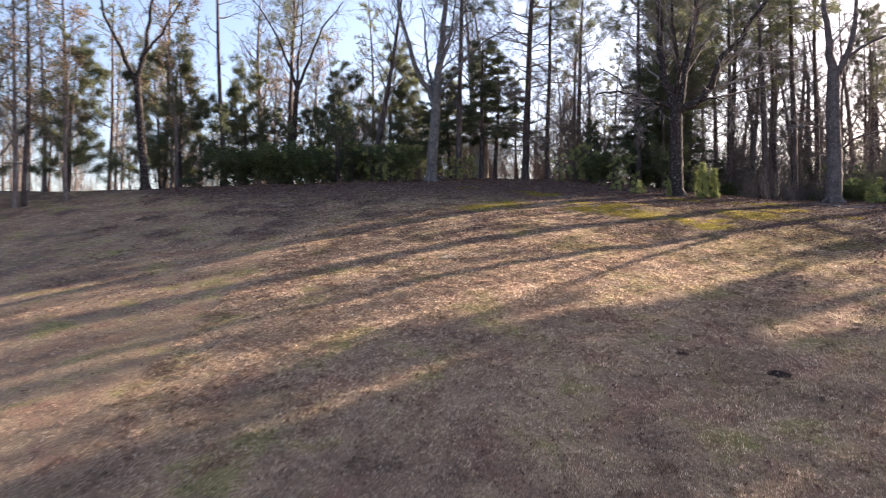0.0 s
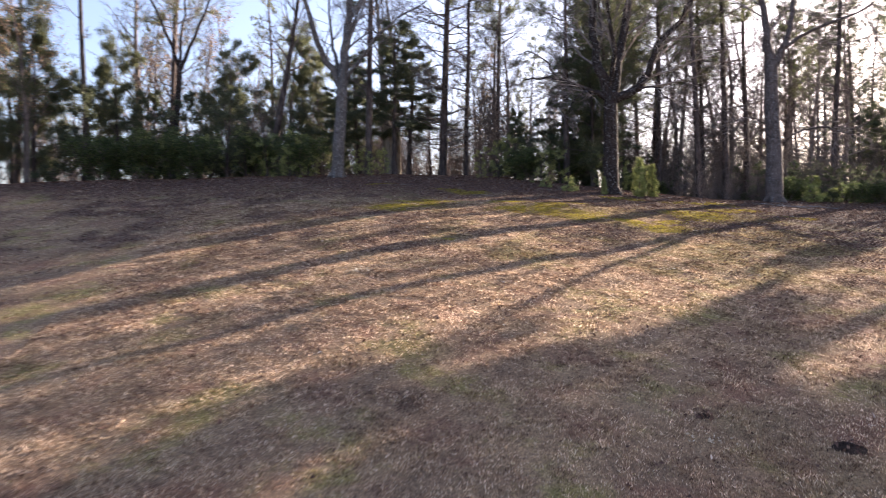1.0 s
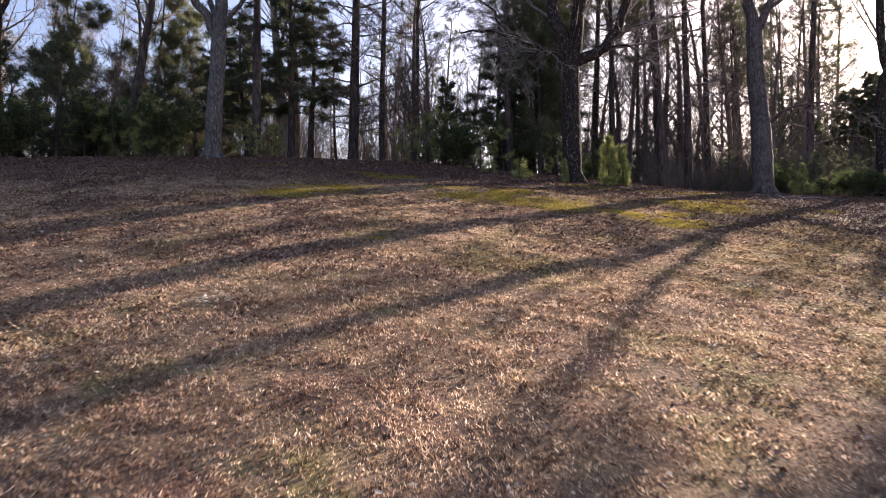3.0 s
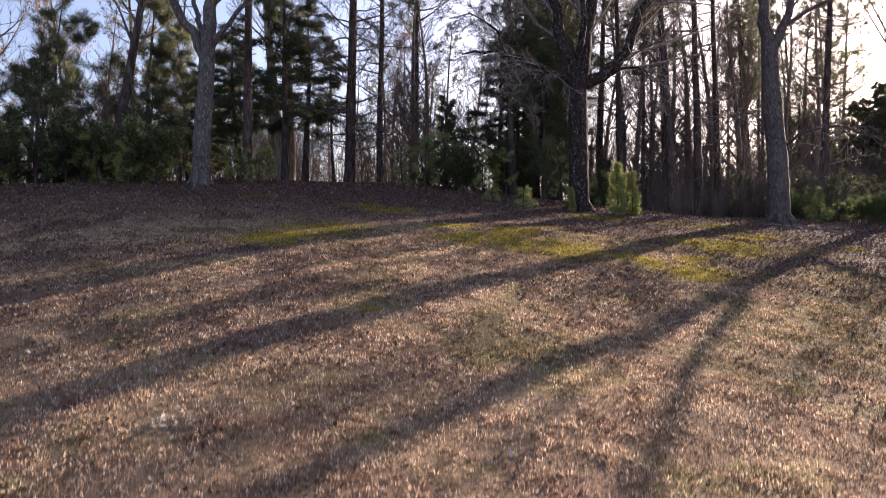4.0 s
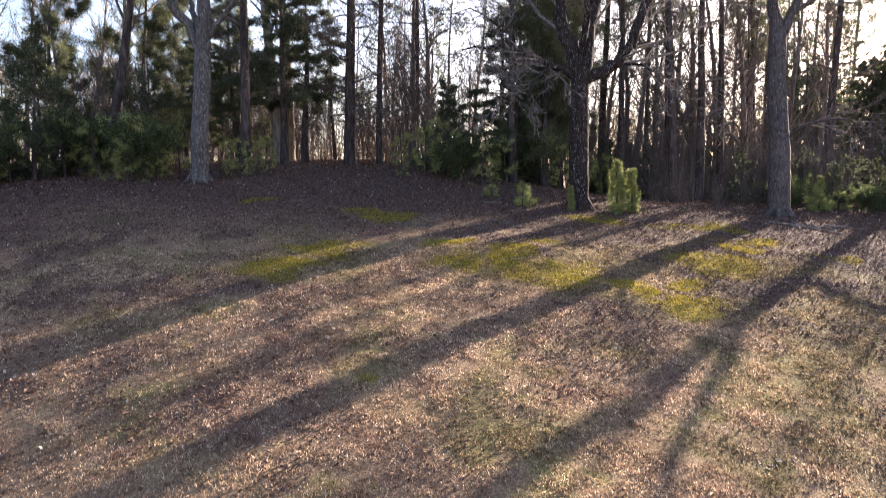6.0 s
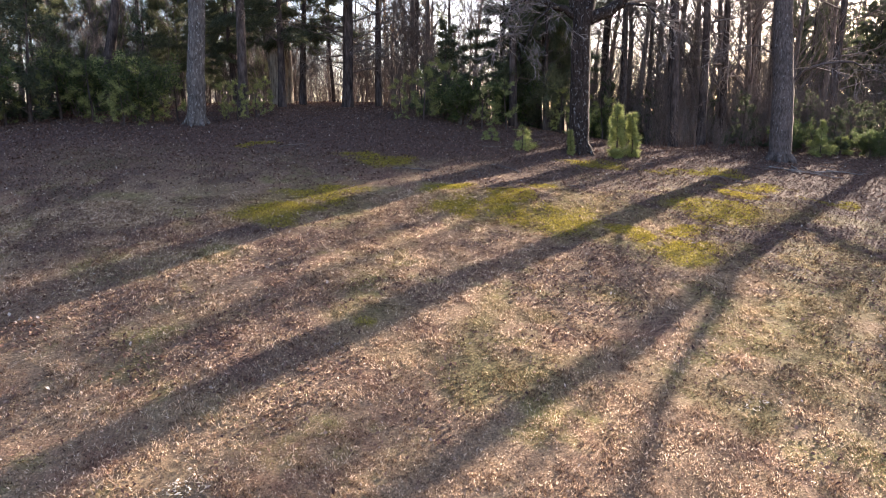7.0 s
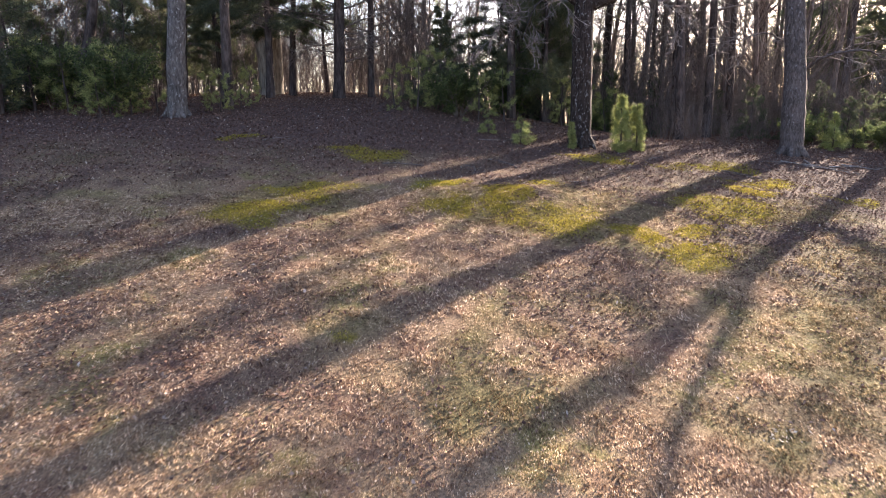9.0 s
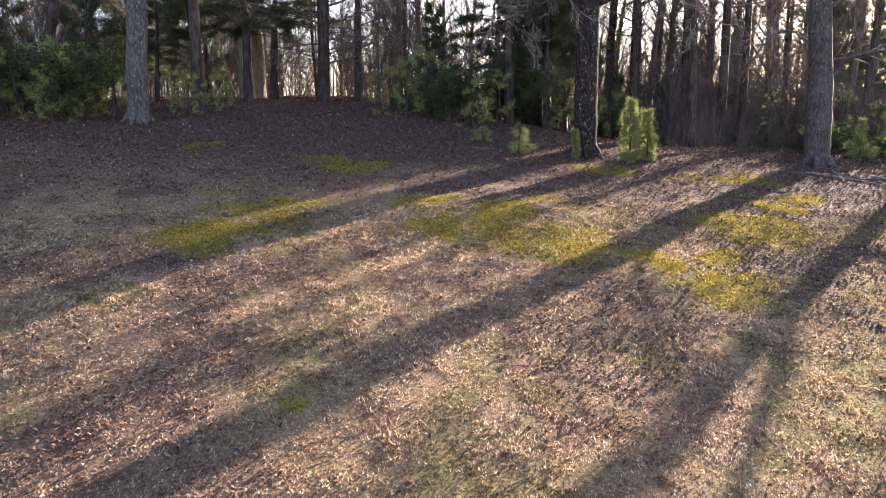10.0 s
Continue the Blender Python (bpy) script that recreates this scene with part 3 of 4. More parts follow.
def evergreen(name, label, x, y, seed, height, reach, mat, low=0.03, needles=14, length=0.16, width=0.016, droop=-0.01, gaps=0.0, r0=None, taper=0.85, density=5.0, bulge=0.0, lean=(0.0, 0.0), loose=0.75):
    """A conifer clothed from near the ground: cedars, young pines."""
    rng = np.random.default_rng(seed)
    tree = thing(name, label, "tree" if height > 2.5 else "shrub", x, y)
    line = path_of(rng, (0, 0, -0.15), (lean[0], lean[1], 1), height, 8, 0.03, 0.05 if not lean[0] else 0.0)
    g = Geo()
    trunk_tube(g, line, r0 or 0.012 + 0.016 * height, 0.008, rng, 1.2, 8)
    part("trunk", g, MAT_PINE, tree, smooth=True)
    wood, green, c, dd = Geo(), Geo(), [], []
    n = int(height * density)
    for i in range(n):
        s = low + (0.98 - low) * (i + rng.random()) / n
        if rng.random() < gaps:
            continue
        p, d = along(line, s)
        a = i * 2.4 + rng.uniform(-0.6, 0.6)
        ln = reach * (1 - taper * s) * rng.uniform(0.55, 1.2) * (0.65 + 0.35 * min(s * 6, 1))
        ln *= 1 - bulge * (1 - math.sin(math.pi * min(1.0, (s - low) / (1 - low) * 0.85 + 0.08)))
        sub = path_of(rng, p, (math.cos(a), math.sin(a), rng.uniform(-0.05, 0.6)), ln, 5, 0.12, droop)
        r = 0.006 + 0.008 * ln
        wood.tube(sub, np.linspace(r, 0.004, len(sub)), 3)
        shoots = []
        ramify(rng, wood, sub, r, 0.004, 0, [(5, 0.4, 0.7, 0.02)] if ln < 1.2 else [(6, 0.42, 0.7, 0.02), (3, 0.5, 0.6, 0.03)], shoots, True)
        for shoot in [sub] + [e[0] for e in shoots]:
            for q in (0.4, 0.7, 1.0):
                pp, dv = along(shoot, min(q, 0.999))
                c.append(pp), dd.append(dv)
    part("branchwork", wood, MAT_TWIG, tree, kind="stuff")
    needle_clumps(green, rng, c, dd, needles, length, width, 0.9, loose)
    part("foliage", green, mat, tree, kind="stuff")
    return tree


def layered_cedar(x, y, seed, height, reach, low=0.30, label="dark broad cedar with flat layered branches"):
    """A cedar with long, nearly level branches, each a flat drooping spray, and air between the layers."""
    rng = np.random.default_rng(seed)
    tree = thing("cedar_tree", label, "tree", x, y)
    line = path_of(rng, (0, 0, -0.2), (0, 0, 1), height, 9, 0.03, 0.05)
    g = Geo()
    trunk_tube(g, line, 0.2, 0.02, rng, 1.25, 10)
    part("trunk", g, MAT_PINE, tree, smooth=True)
    wood, base, side, tip = Geo(), [], [], []
    n = int(height * 5.5)
    for i in range(n):
        s = low + (0.98 - low) * (i + rng.random()) / n
        p, d = along(line, s)
        a = i * 2.4 + rng.uniform(-0.6, 0.6)
        ln = reach * (1.0 - 0.55 * s) * rng.uniform(0.35, 1.25)
        sub = path_of(rng, p, (math.cos(a), math.sin(a), rng.uniform(-0.1, 0.7)), ln, 7, 0.12, -0.06)
        r = 0.012 + 0.011 * ln
        wood.tube(sub, np.linspace(r, 0.005, len(sub)), 4)
        for j in range(int(ln * 11)):
            q, t = along(sub, min(0.25 + 0.75 * rng.random() ** 0.8, 0.999))
            flat = unit(np.array([-t[1], t[0], 0]) * (1 if j % 2 else -1) + t * rng.uniform(0.5, 1.3) + np.array([0, 0, rng.uniform(-0.75, 0.45)]))
            sl = rng.uniform(0.25, 0.75) * (0.45 + 0.3 * ln / reach)
            m = 64
            u = rng.random(m)[:, None]
            b0 = q + flat * sl * u + rng.normal(0, 0.07, (m, 3))
            dv = flat + rng.normal(0, 0.5, (m, 3)) + np.array([0, 0, -0.25])
            dv /= np.linalg.norm(dv, axis=1)[:, None]
            sv = np.cross(dv, units(rng, m))
            base.append(b0), tip.append(b0 + dv * rng.uniform(0.08, 0.2, m)[:, None]), side.append(sv / (np.linalg.norm(sv, axis=1)[:, None] + 1e-9) * 0.0115)
    part("branchwork", wood, MAT_TWIG, tree, kind="stuff")
    green = Geo()
    green.blades(np.concatenate(base), np.concatenate(side), np.concatenate(tip))
    part("foliage", green, MAT_CEDAR, tree, "dark green drooping sprays", kind="stuff")
    return tree


def bush(x, y, seed, height, spread, mat, label, leaf=0.045, stems=14, count=9, name="shrub"):
    """A many-stemmed shrub with small leaves."""
    rng = np.random.default_rng(seed)
    shrub = thing(name, label, "shrub", x, y)
    wood, green, tips = Geo(), Geo(), []
    for i in range(stems):
        a = rng.uniform(0, 2 * math.pi)
        o = rng.uniform(0.1, 1.0)
        ln = height * rng.uniform(0.65, 1.1)
        sub = path_of(rng, (math.cos(a) * 0.12, math.sin(a) * 0.12, -0.1), (math.cos(a) * o * spread / height, math.sin(a) * o * spread / height, 1), ln, 6, 0.12, 0.02)
        wood.tube(sub, np.linspace(0.022, 0.006, len(sub)), 4)
        shoots = []
        ramify(rng, wood, sub, 0.018, 0.006, 0, [(8, 0.36, 0.8, 0.03), (4, 0.5, 0.7, 0.02)], shoots, True)
        for shoot in [sub] + [e[0] for e in shoots]:
            for q in (0.5, 0.8, 1.0):
                tips.append(along(shoot, min(q, 0.999))[0])
    part("stemwork", wood, MAT_TWIG, shrub, kind="stuff")
    leaf_cloud(green, rng, np.array(tips), count, 0.09, leaf)
    part("foliage", green, mat, shrub, kind="stuff")
    return shrub


def thicket(x, y, seed, height, spread, label="tangle of thin leafless grey saplings"):
    """Bare brush: many thin stems with fine twigs."""
    rng = np.random.default_rng(seed)
    brush = thing("thicket", label, "shrub", x, y)
    wood = Geo()
    for i in range(13):
        a, o = rng.uniform(0, 2 * math.pi), spread * rng.random() ** 0.6
        ln = height * rng.uniform(0.5, 1.1)
        sub = path_of(rng, (math.cos(a) * o, math.sin(a) * o, -0.3), (rng.normal(0, 0.16), rng.normal(0, 0.16), 1), ln, 7, 0.06, 0.05)
        r = rng.uniform(0.016, 0.035)
        wood.tube(sub, np.linspace(r, 0.006, len(sub)), 4)
        ramify(rng, wood, sub, r, 0.006, 0, [(9, 0.28, 0.65, 0.08), (7, 0.45, 0.65, 0.05)], None, True)
    part("stemwork", wood, MAT_TWIG, brush, kind="stuff")
    return brush


def again(ob, x, y, turn, size=1.0, tall=1.0, label=""):
    """A turned and resized copy of a tree, on the ground at x, y."""
    m = Matrix.Translation((x, y, float(land(x, y)) - 0.06)) @ Matrix.Rotation(radians(turn), 4, "Z") @ Matrix.Diagonal((size, size, size * tall, 1))
    return tagged(copy_thing(ob, m), label)


# ---- the big trees at the lawn's edge ----
OAK_LABEL = "large leafless oak with forked grey trunk at the lawn's edge"
limbed_tree("oak_tree", OAK_LABEL, -0.7, 41.3, 101, 5.0, 0.33, 0.27, [
    ([view(0, -0.2), view(0.1, 1.6), view(0.3, 3.4, 0.4), view(0.5, 6.5, 0.6)], 0.27, 0.14),
    ([view(-0.1, -0.3), view(-0.75, 1.0), view(-1.3, 2.4, -0.5), view(-1.9, 4.6, -0.7), view(-2.3, 7.5, -0.8)], 0.19, 0.07),
    ([view(-0.1, 0.3), view(-0.5, 1.5, 0.6), view(-1.0, 3.0, 1.2), view(-1.3, 6.0, 1.6)], 0.12, 0.04),
    ([view(0.1, 0.0), view(0.9, 0.8, -0.3), view(1.8, 1.9, -0.5), view(3.0, 3.0, -0.6), view(4.6, 3.8, -0.5)], 0.11, 0.03),
    ([view(0.1, 1.5), view(0.9, 3.2, -0.6), view(1.6, 6.2, -0.9)], 0.10, 0.03),
], MAT_OAK, lean=(0.3, 0.0))
limbed_tree("oak_tree", "broad leafless oak with lichened dark trunk and sweeping limbs", 12.6, 37.7, 102, 4.95, 0.37, 0.33, [
    ([view(-0.1, -0.3), view(-0.9, 0.15), view(-2.0, 0.5, -0.3), view(-3.1, 0.75, -0.6), view(-4.3, 0.6, -0.8)], 0.15, 0.03),
    ([view(-1.6, 0.4, -0.2), view(-2.3, 0.1, -0.8), view(-2.9, -0.6, -1.2), view(-3.2, -1.5, -1.4)], 0.05, 0.014),
    ([view(-0.8, 0.1, 0.0), view(-1.3, -0.1, -1.0), view(-1.9, -0.7, -1.7), view(-2.2, -1.6, -2.0)], 0.05, 0.014),
    ([view(-2.6, 0.6, -0.4), view(-3.0, 1.3, -0.9), view(-3.9, 1.9, -1.2), view(-4.6, 1.7, -1.4)], 0.05, 0.014),
    ([view(1.3, 0.2, -0.1), view(1.9, 0.0, -0.9), view(2.5, -0.6, -1.5), view(2.7, -1.4, -1.8)], 0.05, 0.014),
    ([view(0.2, -0.3), view(1.1, 0.05), view(1.7, 0.8, -0.3), view(2.1, 2.2, -0.4), view(3.2, 3.2, -0.5), view(4.5, 5.2, -0.6)], 0.24, 0.09),
    ([view(-0.1, -0.2), view(-0.5, 1.2), view(-0.8, 2.8, 0.3), view(-0.9, 5.4, 0.4), view(-1.4, 8.5, 0.3)], 0.27, 0.11),
    ([view(0.1, -0.2), view(0.4, 1.6, 0.3), view(0.8, 3.3, 0.6), view(1.1, 6.0, 0.7), view(1.0, 9.0, 0.8)], 0.29, 0.11),
    ([view(0.0, 0.4), view(0.1, 2.0, -0.8), view(-0.3, 4.2, -1.4), view(-0.4, 7.0, -1.6)], 0.14, 0.04),
], MAT_LICHEN, plan=[(11, 0.46, 0.75, 0.04), (7, 0.50, 0.75, 0.03), (7, 0.5, 0.7, 0.02)])
limbed_tree("oak_tree", "massive leafless oak with pale bark and high fork", 20.7, 37.0, 103, 7.4, 0.42, 0.31, [
    ([view(0, -0.3), view(-0.2, 1.5), view(-0.4, 3.4, 0.3), view(-0.3, 8.0, 0.4)], 0.27, 0.08),
    ([view(0.1, -0.4), view(0.8, 1.1), view(1.2, 3.2, 0.4), view(1.4, 7.0, 0.5)], 0.21, 0.06),
    ([view(0.4, 0.5), view(1.8, 1.4, -0.6), view(3.8, 2.0, -1.0), view(5.2, 2.9, -1.2)], 0.10, 0.03),
    ([view(0.3, -4.4), view(1.2, -3.7, -0.8), view(2.2, -3.7, -1.5), view(3.2, -4.4, -2.0)], 0.06, 0.02),
    ([view(-0.2, -3.2), view(-1.4, -3.0, -0.7), view(-2.6, -3.3, -1.2)], 0.045, 0.012),
], MAT_GREYOAK, lean=(0.7, 1.25))
limbed_tree("oak_tree", "leafless dark oak forking low beside a cedar", 28.7, 38.75, 104, 4.9, 0.28, 0.24, [
    ([(0, 0, -0.2), (0.1, -0.13, 1.0), (0.03, -0.03, 2.3), (0.1, 0.15, 5.8), (0.2, 0.25, 10.4)], 0.24, 0.14),
    ([(0, 0, -1.15), (0.33, -0.5, -1.2), (0.62, -0.95, -1.2), (1.24, -1.9, -1.5), (1.7, -2.6, -1.6)], 0.13, 0.06),
    ([(0, 0, -0.2), (1.0, -1.53, 1.38), (1.7, -2.6, 2.2), (2.4, -3.65, 3.0), (3.0, -4.6, 4.4), (3.5, -5.4, 7.5)], 0.13, 0.05),
], MAT_LICHEN, plan=[(6, 0.40, 0.7, 0.04), (6, 0.45, 0.7, 0.03), (5, 0.5, 0.7, 0.02)])

limbed_tree("oak_tree", "tall leafless hardwood with dark trunk and wide fork", -17.4, 40.8, 105, 6.6, 0.25, 0.2, [
    ([(0, 0, -0.3), (-1.0, 0.1, 1.6), (-2.0, 0.3, 3.6), (-2.7, 0.2, 7.0)], 0.15, 0.05),
    ([(0, 0, -0.2), (0.5, 0.1, 1.8), (0.9, -0.2, 4.0), (1.9, 0.0, 7.5)], 0.16, 0.05),
    ([(0.2, 0, 1.0), (1.5, -0.3, 2.4), (2.8, -0.4, 4.4), (3.4, -0.4, 6.5)], 0.09, 0.03),
], MAT_LICHEN, lean=(-0.5, 0.0), plan=[(7, 0.46, 0.75, 0.04), (6, 0.50, 0.75, 0.03), (5, 0.5, 0.7, 0.02)])
limbed_tree("oak_tree", "slim leafless oak with spreading upper limbs", -10.8, 49.3, 106, 7.2, 0.21, 0.16, [
    ([(0, 0, -0.2), (-0.8, 0.1, 2.0), (-1.7, 0.2, 4.2), (-3.4, 0.2, 6.4)], 0.12, 0.03),
    ([(0, 0, -0.2), (0.9, 0.1, 1.8), (1.8, -0.2, 4.0), (3.2, 0.0, 6.0)], 0.13, 0.03),
    ([(0, 0, 0.2), (0.1, 0.3, 2.4), (0.3, 0.5, 5.0), (0.1, 0.6, 8.0)], 0.1, 0.03),
], MAT_LICHEN, lean=(0.5, 0.0), plan=[(7, 0.46, 0.75, 0.04), (6, 0.50, 0.75, 0.03), (5, 0.5, 0.7, 0.02)])
PINE_A = pine_tree(0.9, 43.3, 201, 21, 0.20, 0.46, 0.18, 16, 3.0)
PINE_B = pine_tree(5.6, 47.7, 202, 22, 0.27, 0.50, 0.08, 64, 4.8, dead_plan=((11, 0.40, 0.7, -0.04), (8, 0.5, 0.8, -0.05)))
PINE_C = pine_tree(7.2, 48.3, 203, 20, 0.17, 0.52, 0.12, 24, 3.0)
PINE_D = pine_tree(10.8, 56.2, 204, 22, 0.21, 0.42, 0.16, 24, 3.4)
PINE_E = pine_tree(12.0, 42.8, 205, 17, 0.19, 0.55, 0.30, 10, 2.6)
PINE_F = pine_tree(15.1, 48.8, 206, 21, 0.32, 0.36, 0.14, 18, 4.0, label="stout pine with heavy dark crown")
PINE_G = pine_tree(17.6, 51.2, 207, 20, 0.33, 0.52, 0.16, 16, 3.6, label="stout leaning pine with heavy dark crown", lean=(0.05, 0.0))

# ---- the stand behind ----
BARE_A = bare_tree(24.1, 54.7, 301, 17, 0.22, each=1.8)
BARE_B = bare_tree(28.4, 56.0, 302, 16, 0.32, first=0.2, each=2.0)
BARE_C = bare_tree(32.5, 56.9, 303, 15, 0.22, first=0.16, each=2.2)
BARE_D = bare_tree(34.3, 55.7, 304, 18, 0.28, bark=MAT_PINE)
BARE_LEAN = bare_tree(-5.2, 48.0, 305, 17, 0.26, "leaning leafless tree with a bent dark trunk", MAT_PINE, (0.20, 0.0))
MAPLE = bare_tree(2.6, 51.0, 306, 16, 0.36, "stout pale-barked tree with mossy foot behind the lawn", MAT_PALE, first=0.4)
again(MAPLE, 3.1, 52.6, 120, 0.9)
BROWN = bare_tree(9.8, 58.0, 307, 11, 0.12, "young tree with clinging brown leaves", None, plan=[(6, 0.45, 0.6, 0.06), (4, 0.5, 0.6, 0.04)], first=0.12, brown=6, split=False)
CEDAR_A = evergreen("cedar_tree", "dark dense cedar with drooping sprays", 54.0, 60.4, 401, 12.0, 3.4, MAT_CEDAR, low=0.10, r0=0.24, needles=44, width=0.011, density=8.0, taper=0.55, bulge=0.3)
for k, (x, y, size) in enumerate([(50.5, 58.6, 0.95), (57.0, 62.4, 1.0), (60.0, 65.0, 1.05), (47.5, 58.5, 0.85)]):
    again(CEDAR_A, x, y, 40 + k * 77, size)
CEDAR_B = layered_cedar(2.6, 47.3, 402, 9.8, 3.4)
again(CEDAR_B, 3.7, 49.8, 130, 0.95)
again(CEDAR_B, 0.6, 50.6, 250, 0.85)
CEDAR_C = evergreen("cedar_tree", "small dark cedar in the undergrowth", 9.2, 43.5, 403, 4.2, 1.5, MAT_CEDAR, low=0.05, density=7)
YOUNGPINE = evergreen("pine_tree", "bushy young pine with needles low on its stem", -7.5, 50.0, 405, 9.5, 2.8, MAT_NEEDLE, low=0.10, r0=0.14, needles=36, length=0.22, width=0.0065, density=5.0, gaps=0.1, taper=0.7, loose=0.95)
FARPINE = pine_tree(-20, 78, 208, 20, 0.22, 0.32, 0.15, 8, 3.6, needles=12, width=0.024, label="distant pine in the woods", fullness=0.75, split=False, shoot_plan=((5, 0.38, 0.75, 0.08),))
FARBARE = bare_tree(-14, 74, 308, 17, 0.16, "distant leafless tree in the woods", plan=[(6, 0.45, 0.6, 0.06), (6, 0.5, 0.6, 0.04)], first=0.2, split=False, each=1.6)
BRUSH_A = thicket(19.0, 47.0, 701, 4.2, 1.3)
BRUSH_B = thicket(22.0, 48.5, 702, 5.5, 1.6)

again(PINE_C, 27.6, 41.9, 40, 1.15, label="dark pine behind a massive oak")
again(BARE_A, 32.5, 54.2, 70, 0.85)
again(PINE_E, 19.8, 42.7, 25, 1.12)
again(PINE_E, 22.3, 44.3, 150, 1.18)
again(PINE_C, 24.6, 45.8, 265, 1.1)
again(YOUNGPINE, -4.2, 53.6, 265, 1.2)
again(PINE_E, 36.5, 43.8, 120, 1.05)
again(BARE_A, -12.5, 64.0, 150, 0.85)
again(BARE_C, -12.0, 55.0, 50, 1.15)
again(BARE_B, -15.0, 58.0, 250, 1.1)
again(PINE_A, -11.5, 52.0, 310, 1.0)
pine_tree(-14.4, 46.2, 215, 21, 0.18, 0.70, 0.35, 8, 2.8, lean=(-0.06, 0.0), label="tall bare-stemmed pine with a high crown")
again(BARE_A, -8.0, 63.0, 190, 0.8)
again(BARE_C, 10.0, 53.0, 20, 0.9)
again(BARE_B, 12.5, 60.0, 75, 0.9)
again(BARE_C, 25.5, 60.0, 75, 1.0)
again(BARE_C, 20.0, 58.0, 155, 0.9)
again(PINE_D, 24.0, 64.0, 155, 0.9)
for k, (x, y, s) in enumerate([(-13.5, 48.0, 1.0), (-2.0, 53.0, 0.95), (-17.5, 46.5, 1.1), (-21.5, 40.0, 1.0), (-24.5, 34.0, 1.0), (-21.0, 52.0, 1.25), (0.5, 60.0, 1.1)]):
    again(YOUNGPINE, x, y, 40 + k * 83, s)
for k, (x, y, s) in enumerate([(-15.0, 51.0, 0.6), (-1.0, 49.0, 0.6), (16.2, 47.3, 0.72), (13.4, 45.6, 0.65)]):
    again(CEDAR_B, x, y, 20 + k * 101, s)

for k, (x, y, s) in enumerate([(-20.0, 37.0, 1.0), (-22.5, 35.0, 1.2), (-17.0, 44.5, 1.1), (-24.0, 42.0, 1.3), (-27.0, 36.0, 1.3), (-19.0, 49.0, 1.3), (-12.5, 52.0, 1.1), (-8.5, 56.0, 1.2), (-29.0, 44.0, 1.4)]):
    again(BROWN, x, y, 70 + k * 59, s)
rng = np.random.default_rng(77)
for k, (x, y, s) in enumerate([(24.5, 52.0, 0.8), (28.8, 52.8, 0.75), (57.0, 70.5, 0.9), (27.0, 65.0, 0.6), (33.0, 66.0, 0.55), (40.0, 64.0, 0.55), (44.0, 66.0, 0.5), (37.0, 72.0, 0.5), (21.5, 63.0, 0.9), (18.5, 68.0, 1.0), (51.0, 67.5, 0.9)]):
    again([BARE_C, BARE_A, FARBARE, BARE_B][k % 4], x, y, 25 + k * 97, s)
for k, (x, y, s) in enumerate([(27.0, 57.0, 0.9), (46.0, 70.0, 0.5), (23.5, 60.0, 0.85), (20.0, 62.0, 0.9), (39.0, 70.0, 0.5)]):
    again([PINE_D, FARPINE, PINE_F][k % 3], x, y, 15 + k * 67, s)
for k, (x, y, s) in enumerate([(44.0, 63.5, 0.5), (52.0, 70.5, 0.5)]):
    again([PINE_F, PINE_D][k % 2], x, y, 35 + k * 83, s)
# woods to the left and behind; open to the low sun at the right
for k in range(84):
    x = -66 + 92 * (k + rng.random()) / 84
    y = 62 + rng.random() * 50
    again([FARPINE, FARBARE, FARBARE, FARPINE, BROWN, FARBARE][k % 6], x, y, rng.uniform(0, 360), rng.uniform(0.7, 1.05), rng.uniform(0.9, 1.1))
for k in range(34):
    x = -60 + 42 * rng.random()
    y = 34 + 26 * rng.random() + max(0.0, -x - 30) * 0.2
    if x > -17 and y < 50:
        continue
    again([FARBARE, FARPINE, BROWN, FARPINE][k % 4], x, y, rng.uniform(0, 360), rng.uniform(0.7, 1.0))
for k in range(48):
    x = 26 + 95 * (k + rng.random()) / 48
    y = 84 + rng.random() * 46 - 0.12 * x
    again([FARBARE, FARPINE, FARBARE][k % 3], x, y, rng.uniform(0, 360), rng.uniform(0.6, 0.85))
for k in range(34):
    x = 17.0 + 20 * (k + rng.random()) / 34
    y = 42.8 + 5.5 * rng.random() + 0.18 * (x - 17)
    again([BRUSH_A, BRUSH_B][k % 2], x, y, rng.uniform(0, 360), rng.uniform(0.5, 0.85) * (1.0 if x < 23 else 0.62))
for k in range(64):
    x = 10 + 40 * rng.random()
    y = 46 + 24 * rng.random() - 0.12 * (x - 10)
    again([BRUSH_A, BRUSH_B][k % 2], x, y, rng.uniform(0, 360), rng.uniform(0.7, 1.15))
for k in range(40):
    x = -26 + 38 * rng.random()
    y = 49 + 22 * rng.random()
    again([BRUSH_B, BRUSH_A][k % 2], x, y, rng.uniform(0, 360), rng.uniform(0.9, 1.5))


def far_woods():
    """The last of the woods: thin stems and twigs, too far to count."""
    rng = np.random.default_rng(88)
    g = Geo()
    for k in range(800):
        x = -150 + 330 * rng.random()
        y = 105 + 45 * rng.random() - 0.10 * abs(x)
        z = float(land(x, y))
        h = rng.uniform(6, 15) * (0.8 if x > 20 else 1.0)
        sub = path_of(rng, (x, y, z - 0.3), (rng.normal(0, 0.05), rng.normal(0, 0.05), 1), h, 6, 0.03, 0.05)
        r = rng.uniform(0.06, 0.15)
        g.tube(sub, np.linspace(r, 0.02, len(sub)), 4)
        ramify(rng, g, sub, r, 0.02, 0, [(12, 0.26, 0.6, 0.06), (5, 0.5, 0.6, 0.05)], None, True)
    tagged(new("far_woods", g.mesh("far_woods", MAT_TWIG)), "far leafless winter woods beyond the fields", "woods", kind="stuff")


far_woods()

